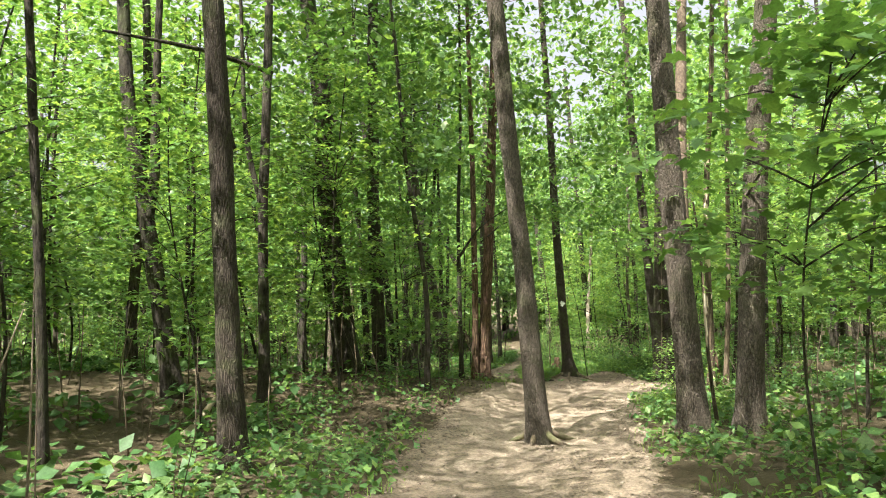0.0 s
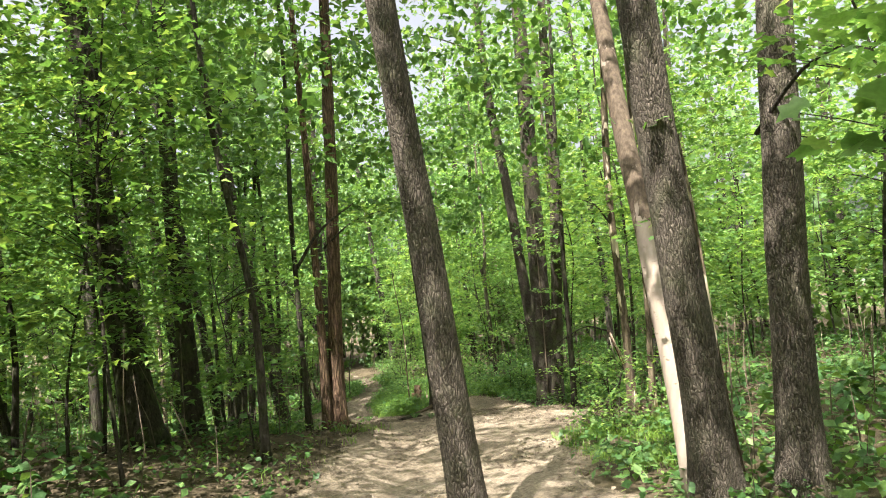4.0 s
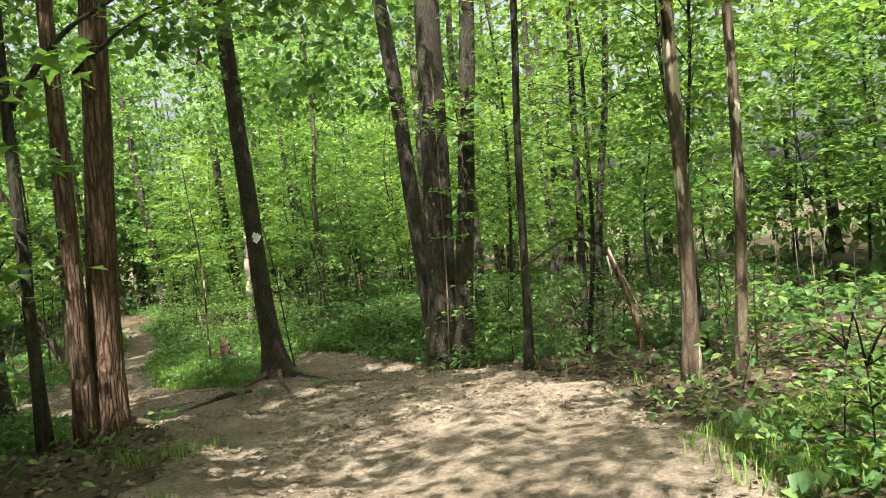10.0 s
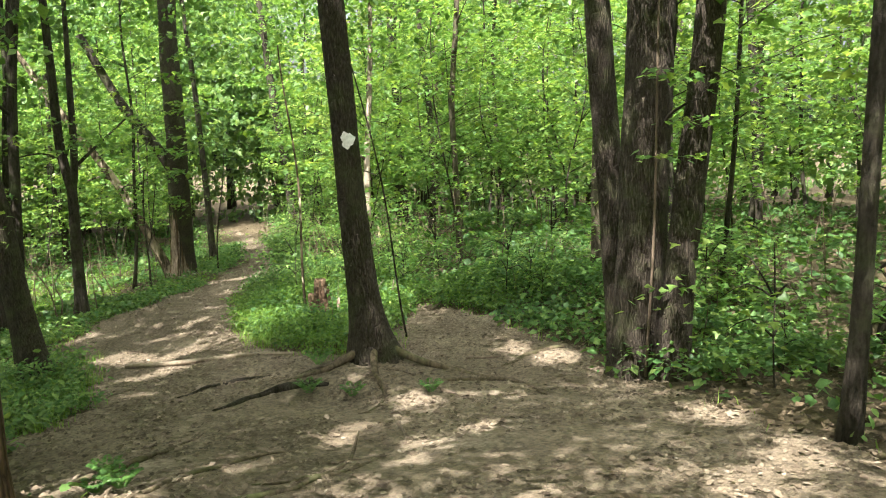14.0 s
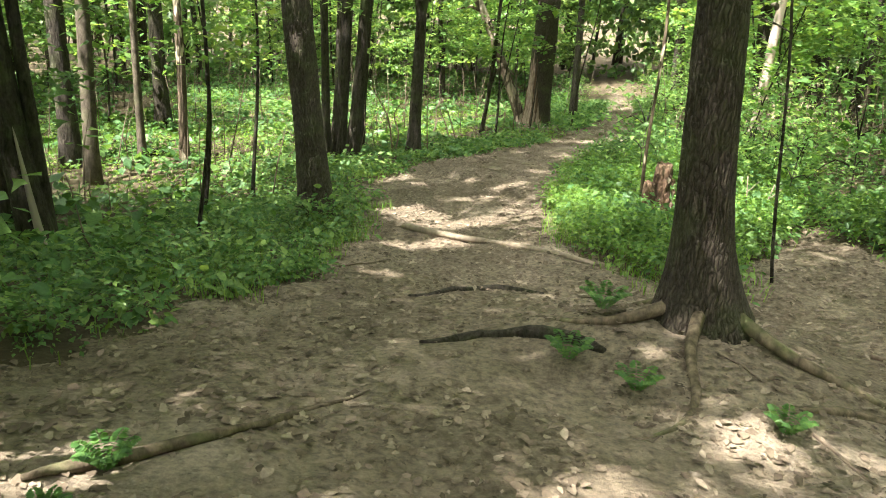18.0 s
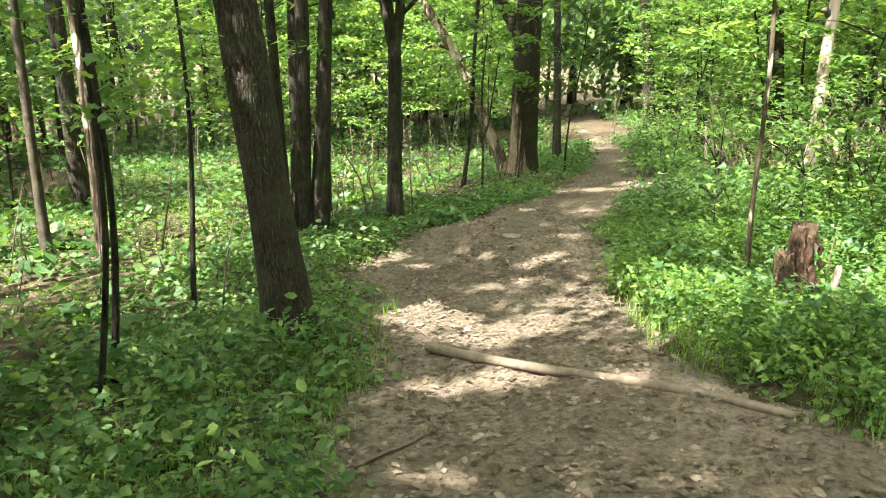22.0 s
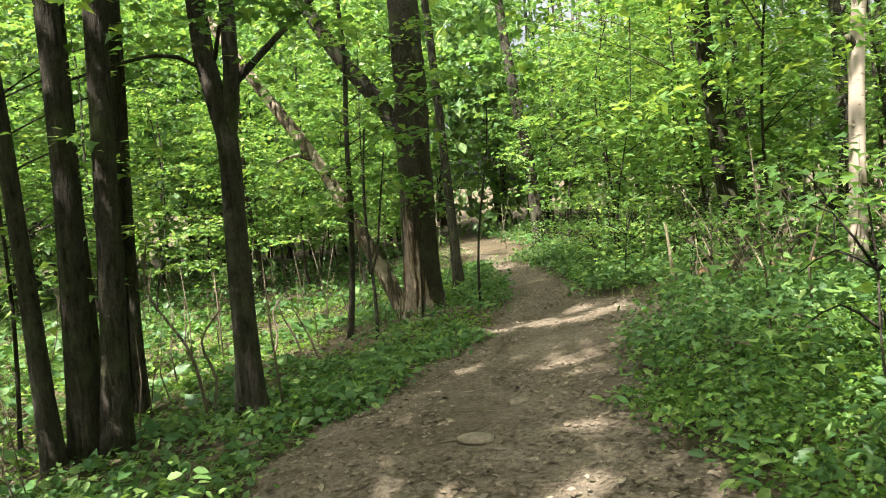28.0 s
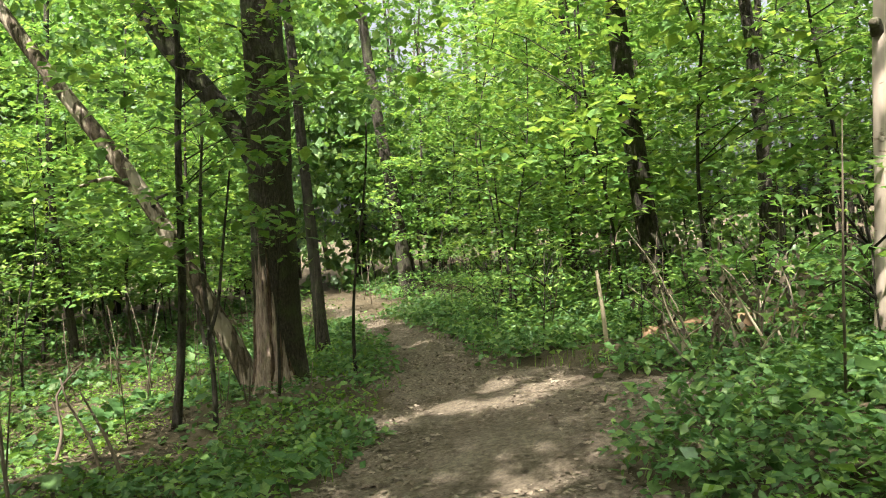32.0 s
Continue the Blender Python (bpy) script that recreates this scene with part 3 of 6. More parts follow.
def shadow_at(p):
    """Where the shadows of many points fall on the ground."""
    p = np.asarray(p, dtype=float).reshape(-1, 3)
    z = height(p[:, 0], p[:, 1])
    for _ in range(3):
        k = (p[:, 2] - z) / sun_way.z
        x, y = p[:, 0] - sun_way.x * k, p[:, 1] - sun_way.y * k
        z = height(x, y)
    return x, y


def opening(p):
    """How open the leaves are where p stands: nearly 1 where its shadow would fall in a glade."""
    x, y = shadow_at(p)
    return max(math.exp(-(((x[0] - a_) ** 2 + (y[0] - b_) ** 2) / r_ ** 2) ** 2) for a_, b_, r_ in GLADES)


def clear_of_flecks(p, margin=0.0):
    """Which points would cast no shadow on a fleck of sun."""
    x, y = shadow_at(p)
    ok = np.ones(len(x), dtype=bool)
    for a_, b_, r_ in FLECKS:
        w = 0.25 * np.sin(7 * x + 3 * a_) * np.sin(6 * y + 5 * b_)
        ok &= (x - a_) ** 2 + (y - b_) ** 2 > ((r_ + margin) * (1 + w)) ** 2
    return ok


# ---- trees ----
def crown_points(n_sprays, per, z0, z1, reach, flatness=0.18, radius=0.55):
    """Leaf places in flat layered sprays round a stem, and the sprays' centres."""
    zc = rng.uniform(z0, z1, n_sprays)
    ac = rng.uniform(0, 2 * np.pi, n_sprays)
    prof = np.sin(np.clip((zc - z0) / (z1 - z0), 0.03, 0.97) * np.pi) ** 0.6
    rc = reach * prof * np.sqrt(rng.uniform(0.08, 1, n_sprays))
    cen = np.stack([rc * np.cos(ac), rc * np.sin(ac), zc], 1)
    rr = radius * np.sqrt(rng.uniform(0, 1, (n_sprays, per)))
    aa = rng.uniform(0, 2 * np.pi, (n_sprays, per))
    rad = rng.uniform(0.6, 1.35, (n_sprays, 1))
    tiltx, tilty = rng.normal(0, 0.13, (n_sprays, 1)), rng.normal(0, 0.13, (n_sprays, 1))
    dx, dy = rr * np.cos(aa) * rad, rr * np.sin(aa) * rad
    dz = tiltx * dx + tilty * dy - 0.2 * rr ** 2 + rng.normal(0, flatness * 0.2, (n_sprays, per))
    pts = cen[:, None, :] + np.stack([dx, dy, dz], 2)
    return pts.reshape(-1, 3), cen


def foliage(name, pts, size, shape, mat, tilt=0.5):
    h, d, r = spread(len(pts), tilt)
    v, f = leaves(pts, h, d, r, size * rng.uniform(0.6, 1.3, len(pts)), shape)
    return mesh(name, v, f, mat, smooth=False)


def boughs(name, stem, cen, r0, mat, every=2, sides=3):
    """Thin limbs from the stem out to the sprays."""
    out = []
    for c in cen[::every]:
        zs = max(c[2] - 0.35 * np.hypot(c[0], c[1]) - 0.1, 0.4)
        k = int(np.clip(np.searchsorted(stem[:, 2], zs), 0, len(stem) - 1))
        s = stem[k]
        mid = (s + c) / 2 + np.array([0, 0, 0.12])
        out.append(tube(smooth_path([s, mid, c], 0.35), np.linspace(r0, r0 * 0.25, len(smooth_path([s, mid, c], 0.35))), sides))
    v, f = gather(out)
    return mesh(name, v, f, mat)


def bough_part(me, parent):
    tagged(part("branchwork", me, parent), kind="stuff")


def stem_path(lean, tall, bend=0.0, seed=0, step=0.35, low=-0.15):
    zs = np.arange(low, tall, step)
    wob = [noise.noise((seed * 7.1, z * 0.28, 1.5)) for z in zs]
    wob2 = [noise.noise((seed * 3.7, z * 0.28, 8.5)) for z in zs]
    w0, w1 = np.interp(0, zs, wob), np.interp(0, zs, wob2)
    x = lean[0] * zs + bend * (np.array(wob) - w0)
    y = lean[1] * zs + bend * (np.array(wob2) - w1)
    return np.stack([x, y, zs], 1)


def taper(zs, dia, tall, flare=0.5, flare_h=0.35):
    r = dia / 2 * (1 - 0.55 * np.clip(zs / tall, 0, 1))
    return r * (1 + flare * np.exp(-np.clip(zs, 0, None) / flare_h))


def tree(x, y, dia, lean, label, mat=BARK_DARK, tall=14.0, sides=20, bend=0.12, ridge=0.0, flare=0.5, crown=(9, 15, 3.2), sprays=34, per=27,
         points=None, seed=None, roots=0, category="tree", group="", limbs=()):
    """A standing tree: trunk, limbs, roots and crown as parts."""
    seed = seed if seed is not None else x * 1.7 + y
    t = thing("tree", x, y, floor(x, y), label, category, group)
    if points is None:
        stem = stem_path(lean, tall, bend, seed, 0.12 if ridge else 0.4)
    else:
        stem = smooth_path([(lean[0] * -0.15, lean[1] * -0.15, -0.15), *points], 0.12 if ridge else 0.3)
        tall = points[-1][2]
    zs = stem[:, 2]
    rad = taper(zs, dia, tall, flare)
    fine = zs < (5.5 if ridge else -1)
    if ridge:
        keep = fine | (np.arange(len(zs)) % 3 == 0)
        stem, zs, rad = stem[keep], zs[keep], rad[keep]
    v, q, c = tube(stem, rad, sides, 0.10, ridge, seed)
    part("trunk", mesh("trunk", v, [q, c], mat), t)
    for pts, r0, r1, lm in limbs:
        p = smooth_path(pts, 0.15)
        lv, lq, lc = tube(p, np.linspace(r0, r1, len(p)), 10, 0.12, 0, seed + r0)
        part("limb", mesh("limb", lv, [lq, lc], lm), t)
    for k in range(roots):
        a_ = k * 2 * math.pi / roots + rng.uniform(-0.3, 0.3)
        n_ = rng.uniform(0.35, 0.7)
        pts = []
        for u in (0.0, 0.3, 0.6, 0.8, 1.0):
            rx_, ry_ = x + math.cos(a_ + 0.3 * u) * (dia * 0.15 + n_ * u), y + math.sin(a_ + 0.3 * u) * (dia * 0.15 + n_ * u)
            pts.append((rx_ - x, ry_ - y, floor(rx_, ry_) - floor(x, y) + 0.22 * (1 - u) ** 2 - 0.03 * u))
        p = smooth_path(pts, 0.08)
        rv, rq, rc = tube(p, np.linspace(dia * 0.2, 0.012, len(p)), 8, 0.15, 0, seed + k)
        part("root", mesh("root", rv, [rq, rc], ROOT), t)
    if crown:
        pts, cen = crown_points(sprays, per, crown[0], crown[1], crown[2], radius=0.9)
        off = np.array([np.interp(cen[:, 2], zs, stem[:, 0]), np.interp(cen[:, 2], zs, stem[:, 1])]).T
        here = np.array([opening((x + c_[0] + o_[0], y + c_[1] + o_[1], c_[2] + float(height(x, y)))) < (0.25 if x or y else 2) for c_, o_ in zip(cen, off)])
        if not here.any():
            return t
        pts, cen, off = pts.reshape(sprays, per, 3)[here].reshape(-1, 3), cen[here], off[here]
        shift = np.repeat(np.hstack([off, np.zeros((len(off), 1))]), per, axis=0)
        pts = pts + shift
        if x or y:
            pts = pts[clear_of_flecks(pts + np.array(t.location), 0.07)]
        part("crown", foliage("crown", pts, 0.195, SIMPLE, LEAF_HIGH, 0.35), t)
        rel = cen + np.hstack([off, np.zeros((len(off), 1))])
        bough_part(boughs("boughs", stem, rel, dia * 0.10, mat, 3), t)
    return t


# the big trees that line the trail
DARKT = "dark-barked forest tree rising from the undergrowth"
tree(-2.20, 7.70, 0.27, (-0.047, 0.0), "straight grey-brown tree trunk among low herbs", BARK_PLATED, 15, 24, ridge=0.02)
tree(-3.92, 7.20, 0.11, (-0.03, 0), "slim dark tree stem in the undergrowth", BARK_DARK, 10, 12, crown=(6, 10, 2.2), sprays=26)
tree(-4.36, 12.0, 0.30, (-0.17, 0), "leaning dark tree forking above head height", BARK_DARK, points=[(-0.05, 0, 0), (-0.30, 0, 1.6), (-0.62, 0, 3.6), (-0.85, 0, 5.2), (-1.2, 0.2, 11)],
     limbs=[([(-0.5, 0, 2.8), (-0.38, 0, 3.6), (-0.36, 0, 5.0), (-0.30, 0.1, 8)], 0.09, 0.04, BARK_DARK)])
tree(-2.83, 11.5, 0.18, (0.03, 0), "slim dark tree with a side branch", BARK_DARK, 12, 14,
     limbs=[([(0.05, 0, 2.9), (-0.25, 0, 4.2), (-0.32, 0, 5.6), (-0.4, 0.1, 7.5)], 0.05, 0.02, BARK_DARK), ([(0.15, 0, 5.3), (-0.8, -0.6, 5.5), (-2.0, -1.2, 5.6)], 0.045, 0.02, BARK_DARK)])
tree(-2.21, 16.9, 0.54, (-0.11, 0.027), "thick dark tree half hidden by leaves", BARK_DARK, 16, 26, flare=0.7)
tree(-1.61, 18.48, 0.36, (0.0, -0.013), "upright dark tree standing among saplings", BARK_DARK, 16, 22)
tree(-0.33, 14.49, 0.12, (-0.077, 0.018), "thin curving dark sapling at the trail side", BARK_DARK, 9, 12, bend=0.25, crown=(5, 9, 2.0), sprays=26)
tree(1.02, 19.15, 0.30, (0.05, -0.02), "red-brown stringy-barked tree at the trail edge", BARK_RED, 15, 26, ridge=0.03, roots=3)
tree(0.80, 18.98, 0.18, (0.001, 0), "slim brown tree beside a red-brown one", BARK_RED, 12, 16)
tree(0.45, 19.0, 0.12, (0.007, 0), "thin brown tree with a crooked limb", BARK_DARK, 11, 12, limbs=[([(0, 0, 3.2), (0.5, -0.1, 3.9), (1.2, -0.2, 4.4)], 0.035, 0.015, BARK_DARK)])
tree(1.27, 9.95, 0.28, (-0.084, -0.012), "leaning tree with scaly grey bark in mid trail", BARK_GREY, 15, 60, ridge=0.022, flare=0.55, roots=5, bend=0.06)
tree(3.84, 22.45, 0.285, (-0.13, -0.05), "leaning dark tree with a white paint blaze", BARK_PLATED, 15, 44, ridge=0.03, flare=1.15,
     points=[(0, 0, 0), (-0.12, -0.05, 1.0), (-0.20, -0.10, 2.0), (-0.27, -0.13, 3.0), (-0.38, -0.15, 5.0), (-0.5, -0.2, 8), (-0.8, -0.1, 14)], crown=(10.5, 14, 2.0), sprays=18)
tree(3.30, 9.75, 0.35, (-0.066, -0.04), "stout brown tree with rough bark beside the trail", BARK_GREY, 16, 56, ridge=0.022, roots=4, bend=0.06)
tree(3.93, 9.55, 0.34, (0.055, -0.05), "stout dark tree sharing roots with its neighbour", BARK_GREY, 16, 44, ridge=0.02, roots=4, bend=0.06)
tree(3.36, 10.10, 0.26, (0.09, 0.33), "leaning tree peeled to pale bare wood below flaking bark", WOOD_PEELED, points=[(0, 0, 0), (0.13, 0.43, 1.2), (0.25, 0.86, 2.38), (0.55, 1.75, 4.2), (1.3, 3.6, 8.0), (1.9, 4.9, 11)],
     sides=28, flare=0.25)
tree(6.42, 21.80, 0.30, (-0.075, 0.03), "outer trunk of a dark triple-stemmed tree", BARK_PLATED, 16, 24, flare=0.3, ridge=0.02)
tree(6.33, 21.46, 0.50, (0.025, -0.02), "thick middle trunk of a triple-stemmed tree", BARK_PLATED, 17, 36, flare=0.35, ridge=0.03, bend=0.05,
     limbs=[([(-0.1, -0.28, 0.1), (-0.05, -0.33, 1.5), (0.0, -0.3, 3.2), (0.05, -0.28, 6)], 0.015, 0.009, WOOD_TWIG)])
tree(6.42, 21.05, 0.30, (0.05, -0.04), "inner trunk of a dark triple-stemmed tree", BARK_PLATED, 16, 24, flare=0.3, ridge=0.02)
tree(8.80, 26.15, 0.18, (0.01, -0.008), "slim grey-green tree behind a big dark one", BARK_SMOOTH, 13, 14)
tree(5.79, 18.52, 0.11, (0.03, -0.025), "thin dark upright tree beside the clearing", BARK_DARK, 11, 12, crown=(5, 10, 2.2))
tree(5.78, 15.97, 0.15, (0.02, -0.015), "slim tree with flaking white-patched bark", BARK_PATCH, 12, 18)
tree(5.93, 15.52, 0.11, (0.035, -0.025), "thin tree with pale patches on grey bark", BARK_PATCH, 11, 14)
tree(9.39, 21.41, 0.14, (0, 0), DARKT, BARK_DARK, 12, 12)
tree(9.60, 21.30, 0.15, (0.08, -0.05), DARKT, BARK_DARK, 12, 12)
tree(0.12, 26.30, 0.36, (-0.145, 0.04), "leaning dark tree at the bend of the trail", BARK_PLATED, 15, 36, ridge=0.03, flare=0.55)
tree(-1.29, 31.65, 0.23, (0.01, 0.002), "dark trunk in a close clump of trees", BARK_DARK, 14, 16)
tree(-1.04, 31.65, 0.22, (0.08, 0.014), "leaning dark trunk in a close clump of trees", BARK_DARK, 14, 16)
tree(-1.48, 31.45, 0.16, (-0.037, -0.007), "thin dark trunk in a close clump of trees", BARK_DARK, 12, 14)
tree(0.04, 32.25, 0.24, (0.01, 0), "dark tree that forks into two stems", BARK_DARK, 12, 20, points=[(0, 0, 0), (0.02, 0, 1.6), (0.03, 0, 2.7), (-0.10, 0.03, 3.4), (-0.14, 0.05, 5), (-0.2, 0.1, 9)],
     limbs=[([(0.03, 0, 2.6), (0.13, 0, 3.2), (0.17, 0, 4.4), (0.22, 0, 6.5)], 0.085, 0.045, BARK_DARK), ([(0.13, 0, 3.15), (0.6, 0.05, 3.6), (1.3, 0.1, 4.25)], 0.04, 0.015, BARK_DARK),
            ([(-0.08, 0, 3.3), (-0.5, -0.1, 3.45), (-1.5, -0.2, 3.2)], 0.022, 0.01, BARK_DARK)])
tree(-1.80, 33.15, 0.26, (0.04, -0.008), "dark trunk leaning out of a clump", BARK_DARK, 14, 18)
tree(-1.58, 33.38, 0.18, (0.11, -0.018), DARKT, BARK_DARK, 13, 14)
tree(-1.36, 33.38, 0.15, (0.053, -0.008), DARKT, BARK_DARK, 12, 12)
split = tree(2.17, 38.25, 0.66, (0.02, -0.006), "big tree with a torn pale split down its base", BARK_PLATED, 16, 34, ridge=0.03, flare=0.35,
             limbs=[([(-0.02, 0.0, 3.0), (-0.55, 0.15, 3.9), (-1.3, 0.35, 5.0), (-2.3, 0.7, 7.0)], 0.17, 0.10, BARK_DARK)])
tree(1.74, 38.25, 0.28, (-0.45, 0.14), "pale leaning tree growing from a split base", BARK_BLEACHED, points=[(0.1, 0, 0), (-0.42, 0.12, 1.2), (-1.25, 0.4, 2.9), (-2.6, 0.8, 5.0), (-4.6, 1.4, 8.4)], sides=18, flare=0.3,
     crown=None, limbs=[([(-1.25, 0.4, 2.9), (-1.6, 0.3, 3.05), (-1.95, 0.2, 2.95)], 0.05, 0.02, BARK_BLEACHED), ([(-1.1, 0.3, 2.6), (-1.0, 0.1, 2.75), (-0.75, -0.1, 2.8)], 0.03, 0.012, BARK_DARK)])
tree(3.17, 41.15, 0.22, (-0.04, 0.013), DARKT, BARK_DARK, 13, 14)
tree(-1.45, 23.60, 0.25, (-0.123, -0.028), "leaning tree with a pale wound down its trunk", BARK_DARK, 12, 18,
     limbs=[([(0.11, -0.12, 0.05), (0.03, -0.115, 0.5), (-0.07, -0.115, 1.2)], 0.045, 0.008, WOOD_BARE), ([(0.06, 0.05, 0.05), (0.0, 0.05, 1.0), (-0.05, 0.0, 2.6), (-0.1, 0, 5)], 0.06, 0.03, BARK_DARK)])
tree(-2.48, 24.55, 0.24, (-0.06, 0), "dark trunk beside a leaning wounded tree", BARK_DARK, 13, 16)
tree(-3.38, 25.15, 0.30, (-0.05, 0), DARKT, BARK_DARK, 14, 16)
tree(-5.65, 29.75, 0.33, (0, 0), DARKT, BARK_DARK, 14, 16)
tree(-6.73, 34.75, 0.35, (-0.03, 0), DARKT, BARK_DARK, 14, 16)
tree(-4.48, 28.65, 0.23, (0.03, 0), DARKT, BARK_SMOOTH, 13, 14)
tree(-4.57, 30.25, 0.14, (0, 0), DARKT, BARK_SMOOTH, 12, 12)
tree(-3.73, 30.22, 0.16, (0, 0), "slim pale-stemmed tree in sunlit undergrowth", BARK_PATCH, 12, 12)
tree(7.52, 37.10, 0.33, (-0.07, 0.02), "dark tree at the thicket edge", BARK_DARK, 15, 20)
tree(7.62, 51.95, 0.48, (-0.10, 0.03), "dark tree where the trail bends out of sight", BARK_DARK, 15, 18, flare=0.6)
snag = tree(6.32, 32.25, 0.17, (0.03, -0.01), "pale barkless standing snag with a broken top", WOOD_SNAG, points=[(0, 0, 0), (0.02, -0.01, 1.2), (0.05, -0.02, 2.4), (0.10, -0.03, 3.0), (0.25, -0.06, 5.2), (0.3, -0.1, 8)], sides=18,
            crown=(6, 9, 2),
            limbs=[([(0.0, -0.02, 2.45), (-0.06, -0.06, 2.52), (-0.12, -0.09, 2.5)], 0.05, 0.032, BARK_SMOOTH)]
            + [([(0.03, -0.03, z_), (0.03 + 0.10 * math.cos(a_), 0.10 * math.sin(a_), z_ + 0.03)], 0.03, 0.018, WOOD_SNAG) for z_, a_ in ((0.55, -0.4), (0.9, -0.9), (1.3, -0.3), (1.62, -2.6), (1.95, -0.5), (2.2, -0.8))])

# the white blaze, a coat of paint on the bark
bz = thing("paint_blaze", 3.612, 22.203, 0.82, "white painted blaze on dark tree bark", "trail marker")
ba_ = np.arange(22) * 2 * math.pi / 22
edge = 0.066 * (1 + 0.16 * np.sin(ba_ * 3 + 1) + 0.12 * np.sin(ba_ * 7))
bv = np.vstack([np.stack([edge * np.cos(ba_), -0.012 + 0.9 * (edge * np.cos(ba_)) ** 2 * 3, edge * 1.15 * np.sin(ba_)], 1), [(0, -0.016, 0)]])
bf = np.stack([np.full(22, 22), np.arange(22), (np.arange(22) + 1) % 22], 1)
part("paint", mesh("paint", bv, bf, PAINT), bz)


def cell_free(x, y, gap):
    return float(inside(x, y)) < -gap and eye_gap([x], [y])[0] > gap + 0.6


# ---- understory saplings: built once, then copied ----
def sapling(label, tall, z0, reach, sprays, per, size, shape, dia, lean=(0, 0)):
    t = thing("sapling", 0, 0, 0, label, "sapling", "understory saplings")
    stem = stem_path(lean, tall, 0.5, tall * 3 + dia * 90, 0.3)
    v, q, c = tube(stem, np.clip(taper(stem[:, 2], dia, tall * 0.8, 0.3, 0.15), 0.006, None), 8, 0.08, 0, tall)
    part("stem", mesh("stem", v, [q, c], BARK_DARK), t)
    pts, cen = crown_points(sprays, per, z0, tall + 0.3, reach, radius=0.62)
    off = np.array([np.interp(cen[:, 2], stem[:, 2], stem[:, 0]), np.interp(cen[:, 2], stem[:, 2], stem[:, 1]), cen[:, 2] * 0]).T
    part("crown", foliage("crown", pts + np.repeat(off, per, 0), size, shape, LEAF, 0.27), t)
    bough_part(boughs("boughs", stem, cen + off, 0.011, BARK_DARK, 4), t)
    return t


NEAR_LABEL = "young maple with layered bright green leaves"
near_kinds = [sapling(NEAR_LABEL, tl, z0, rc, ns, 30, 0.12, THREE, d) for tl, z0, rc, ns, d in
              ((6.5, 1.6, 2.0, 70, 0.06), (5.0, 1.3, 1.8, 54, 0.045), (8.0, 2.0, 2.3, 88, 0.08), (3.6, 1.0, 1.3, 34, 0.03))]
mid_kinds = [sapling("slender young tree in dense green leaf", tl, z0, rc, ns, 34, 0.165, SIMPLE, d) for tl, z0, rc, ns, d in
             ((7.0, 1.4, 2.4, 62, 0.07), (9.5, 1.9, 2.8, 80, 0.10), (5.5, 1.1, 2.2, 48, 0.05))]
bush = sapling("knee-high seedling shrub with broad green leaves", 1.05, 0.15, 0.6, 22, 14, 0.09, THREE, 0.014)
arch = sapling("thin arching sapling with broad shaded leaves", 3.5, 1.75, 1.35, 60, 22, 0.14, LOBED, 0.028)
first = {}


def plant(kind, x, y, turn=None, size=1.0):
    m_ = pose(x, y, floor(x, y) - 0.02, 0, 0, turn if turn is not None else rng.uniform(0, 360)) @ Matrix.Scale(size, 4)
    if kind not in first:
        first[kind] = True
        kind.matrix_basis = m_
        return kind
    c = copy_thing(kind, Matrix.Identity(4))
    c.matrix_basis = m_
    return c


taken = []
for (x, y, k, s) in ((5.6, 8.2, 0, 0.9), (6.2, 10.8, 0, 0.95), (-2.6, 15.9, 0, 1.0), (-6.2, 9.6, 0, 1.0), (-1.9, 13.4, 0, 0.9), (-2.9, 15.2, 1, 1.0), (-0.5, 15.3, 3, 1.0), (-0.9, 19.4, 3, 1.1), (-3.6, 12.6, 0, 1.0), (-3.3, 10.0, 1, 0.9), (-5.2, 8.6, 0, 0.9), (-4.8, 14.4, 2, 0.9), (8.3, 18.2, 0, 1.0),
                     (7.3, 17.0, 0, 1.0), (-2.2, 21.9, 3, 1.1), (-2.6, 24.6, 3, 1.1), (7.6, 19.4, 2, 1.0), (8.0, 23.4, 0, 1.0), (9.72, 24.15, 2, 1.1), (7.32, 28.75, 1, 1.0), (5.72, 30.05, 3, 0.9),
                     (8.52, 32.35, 1, 1.0), (8.92, 35.15, 0, 1.0), (6.32, 39.55, 1, 1.0), (1.32, 42.95, 0, 1.0), (7.32, 42.75, 0, 1.0)):
    plant(near_kinds[k], x, y, size=s)
    taken.append((x, y))
tries = 0
while len(taken) < 215 and tries < 6000:
    tries += 1
    x, y = rng.uniform(-17, 23), rng.uniform(-4, 62)
    if not cell_free(x, y, 2.1) or min((x - p) ** 2 + (y - q) ** 2 for p, q in taken) < 2.3:
        continue
    if -6 < x < 5.5 and y < 13.5:
        continue
    if -10 < x < 0.5 and 20 < y < 42 and rng.uniform() < 0.75:
        continue
    z_ = float(height(x, y))
    if opening((x, y, z_ + 4.5)) > 0.5 or not clear_of_flecks([(x, y, z_ + h_) for h_ in (2.2, 3.4, 4.6, 5.8)], 0.7).all():
        continue
    taken.append((x, y))
    close = eye_gap([x], [y])[0] < 6.5
    kinds = near_kinds if close else mid_kinds
    plant(kinds[rng.integers(len(kinds))], x, y, size=rng.uniform(0.8, 1.25))

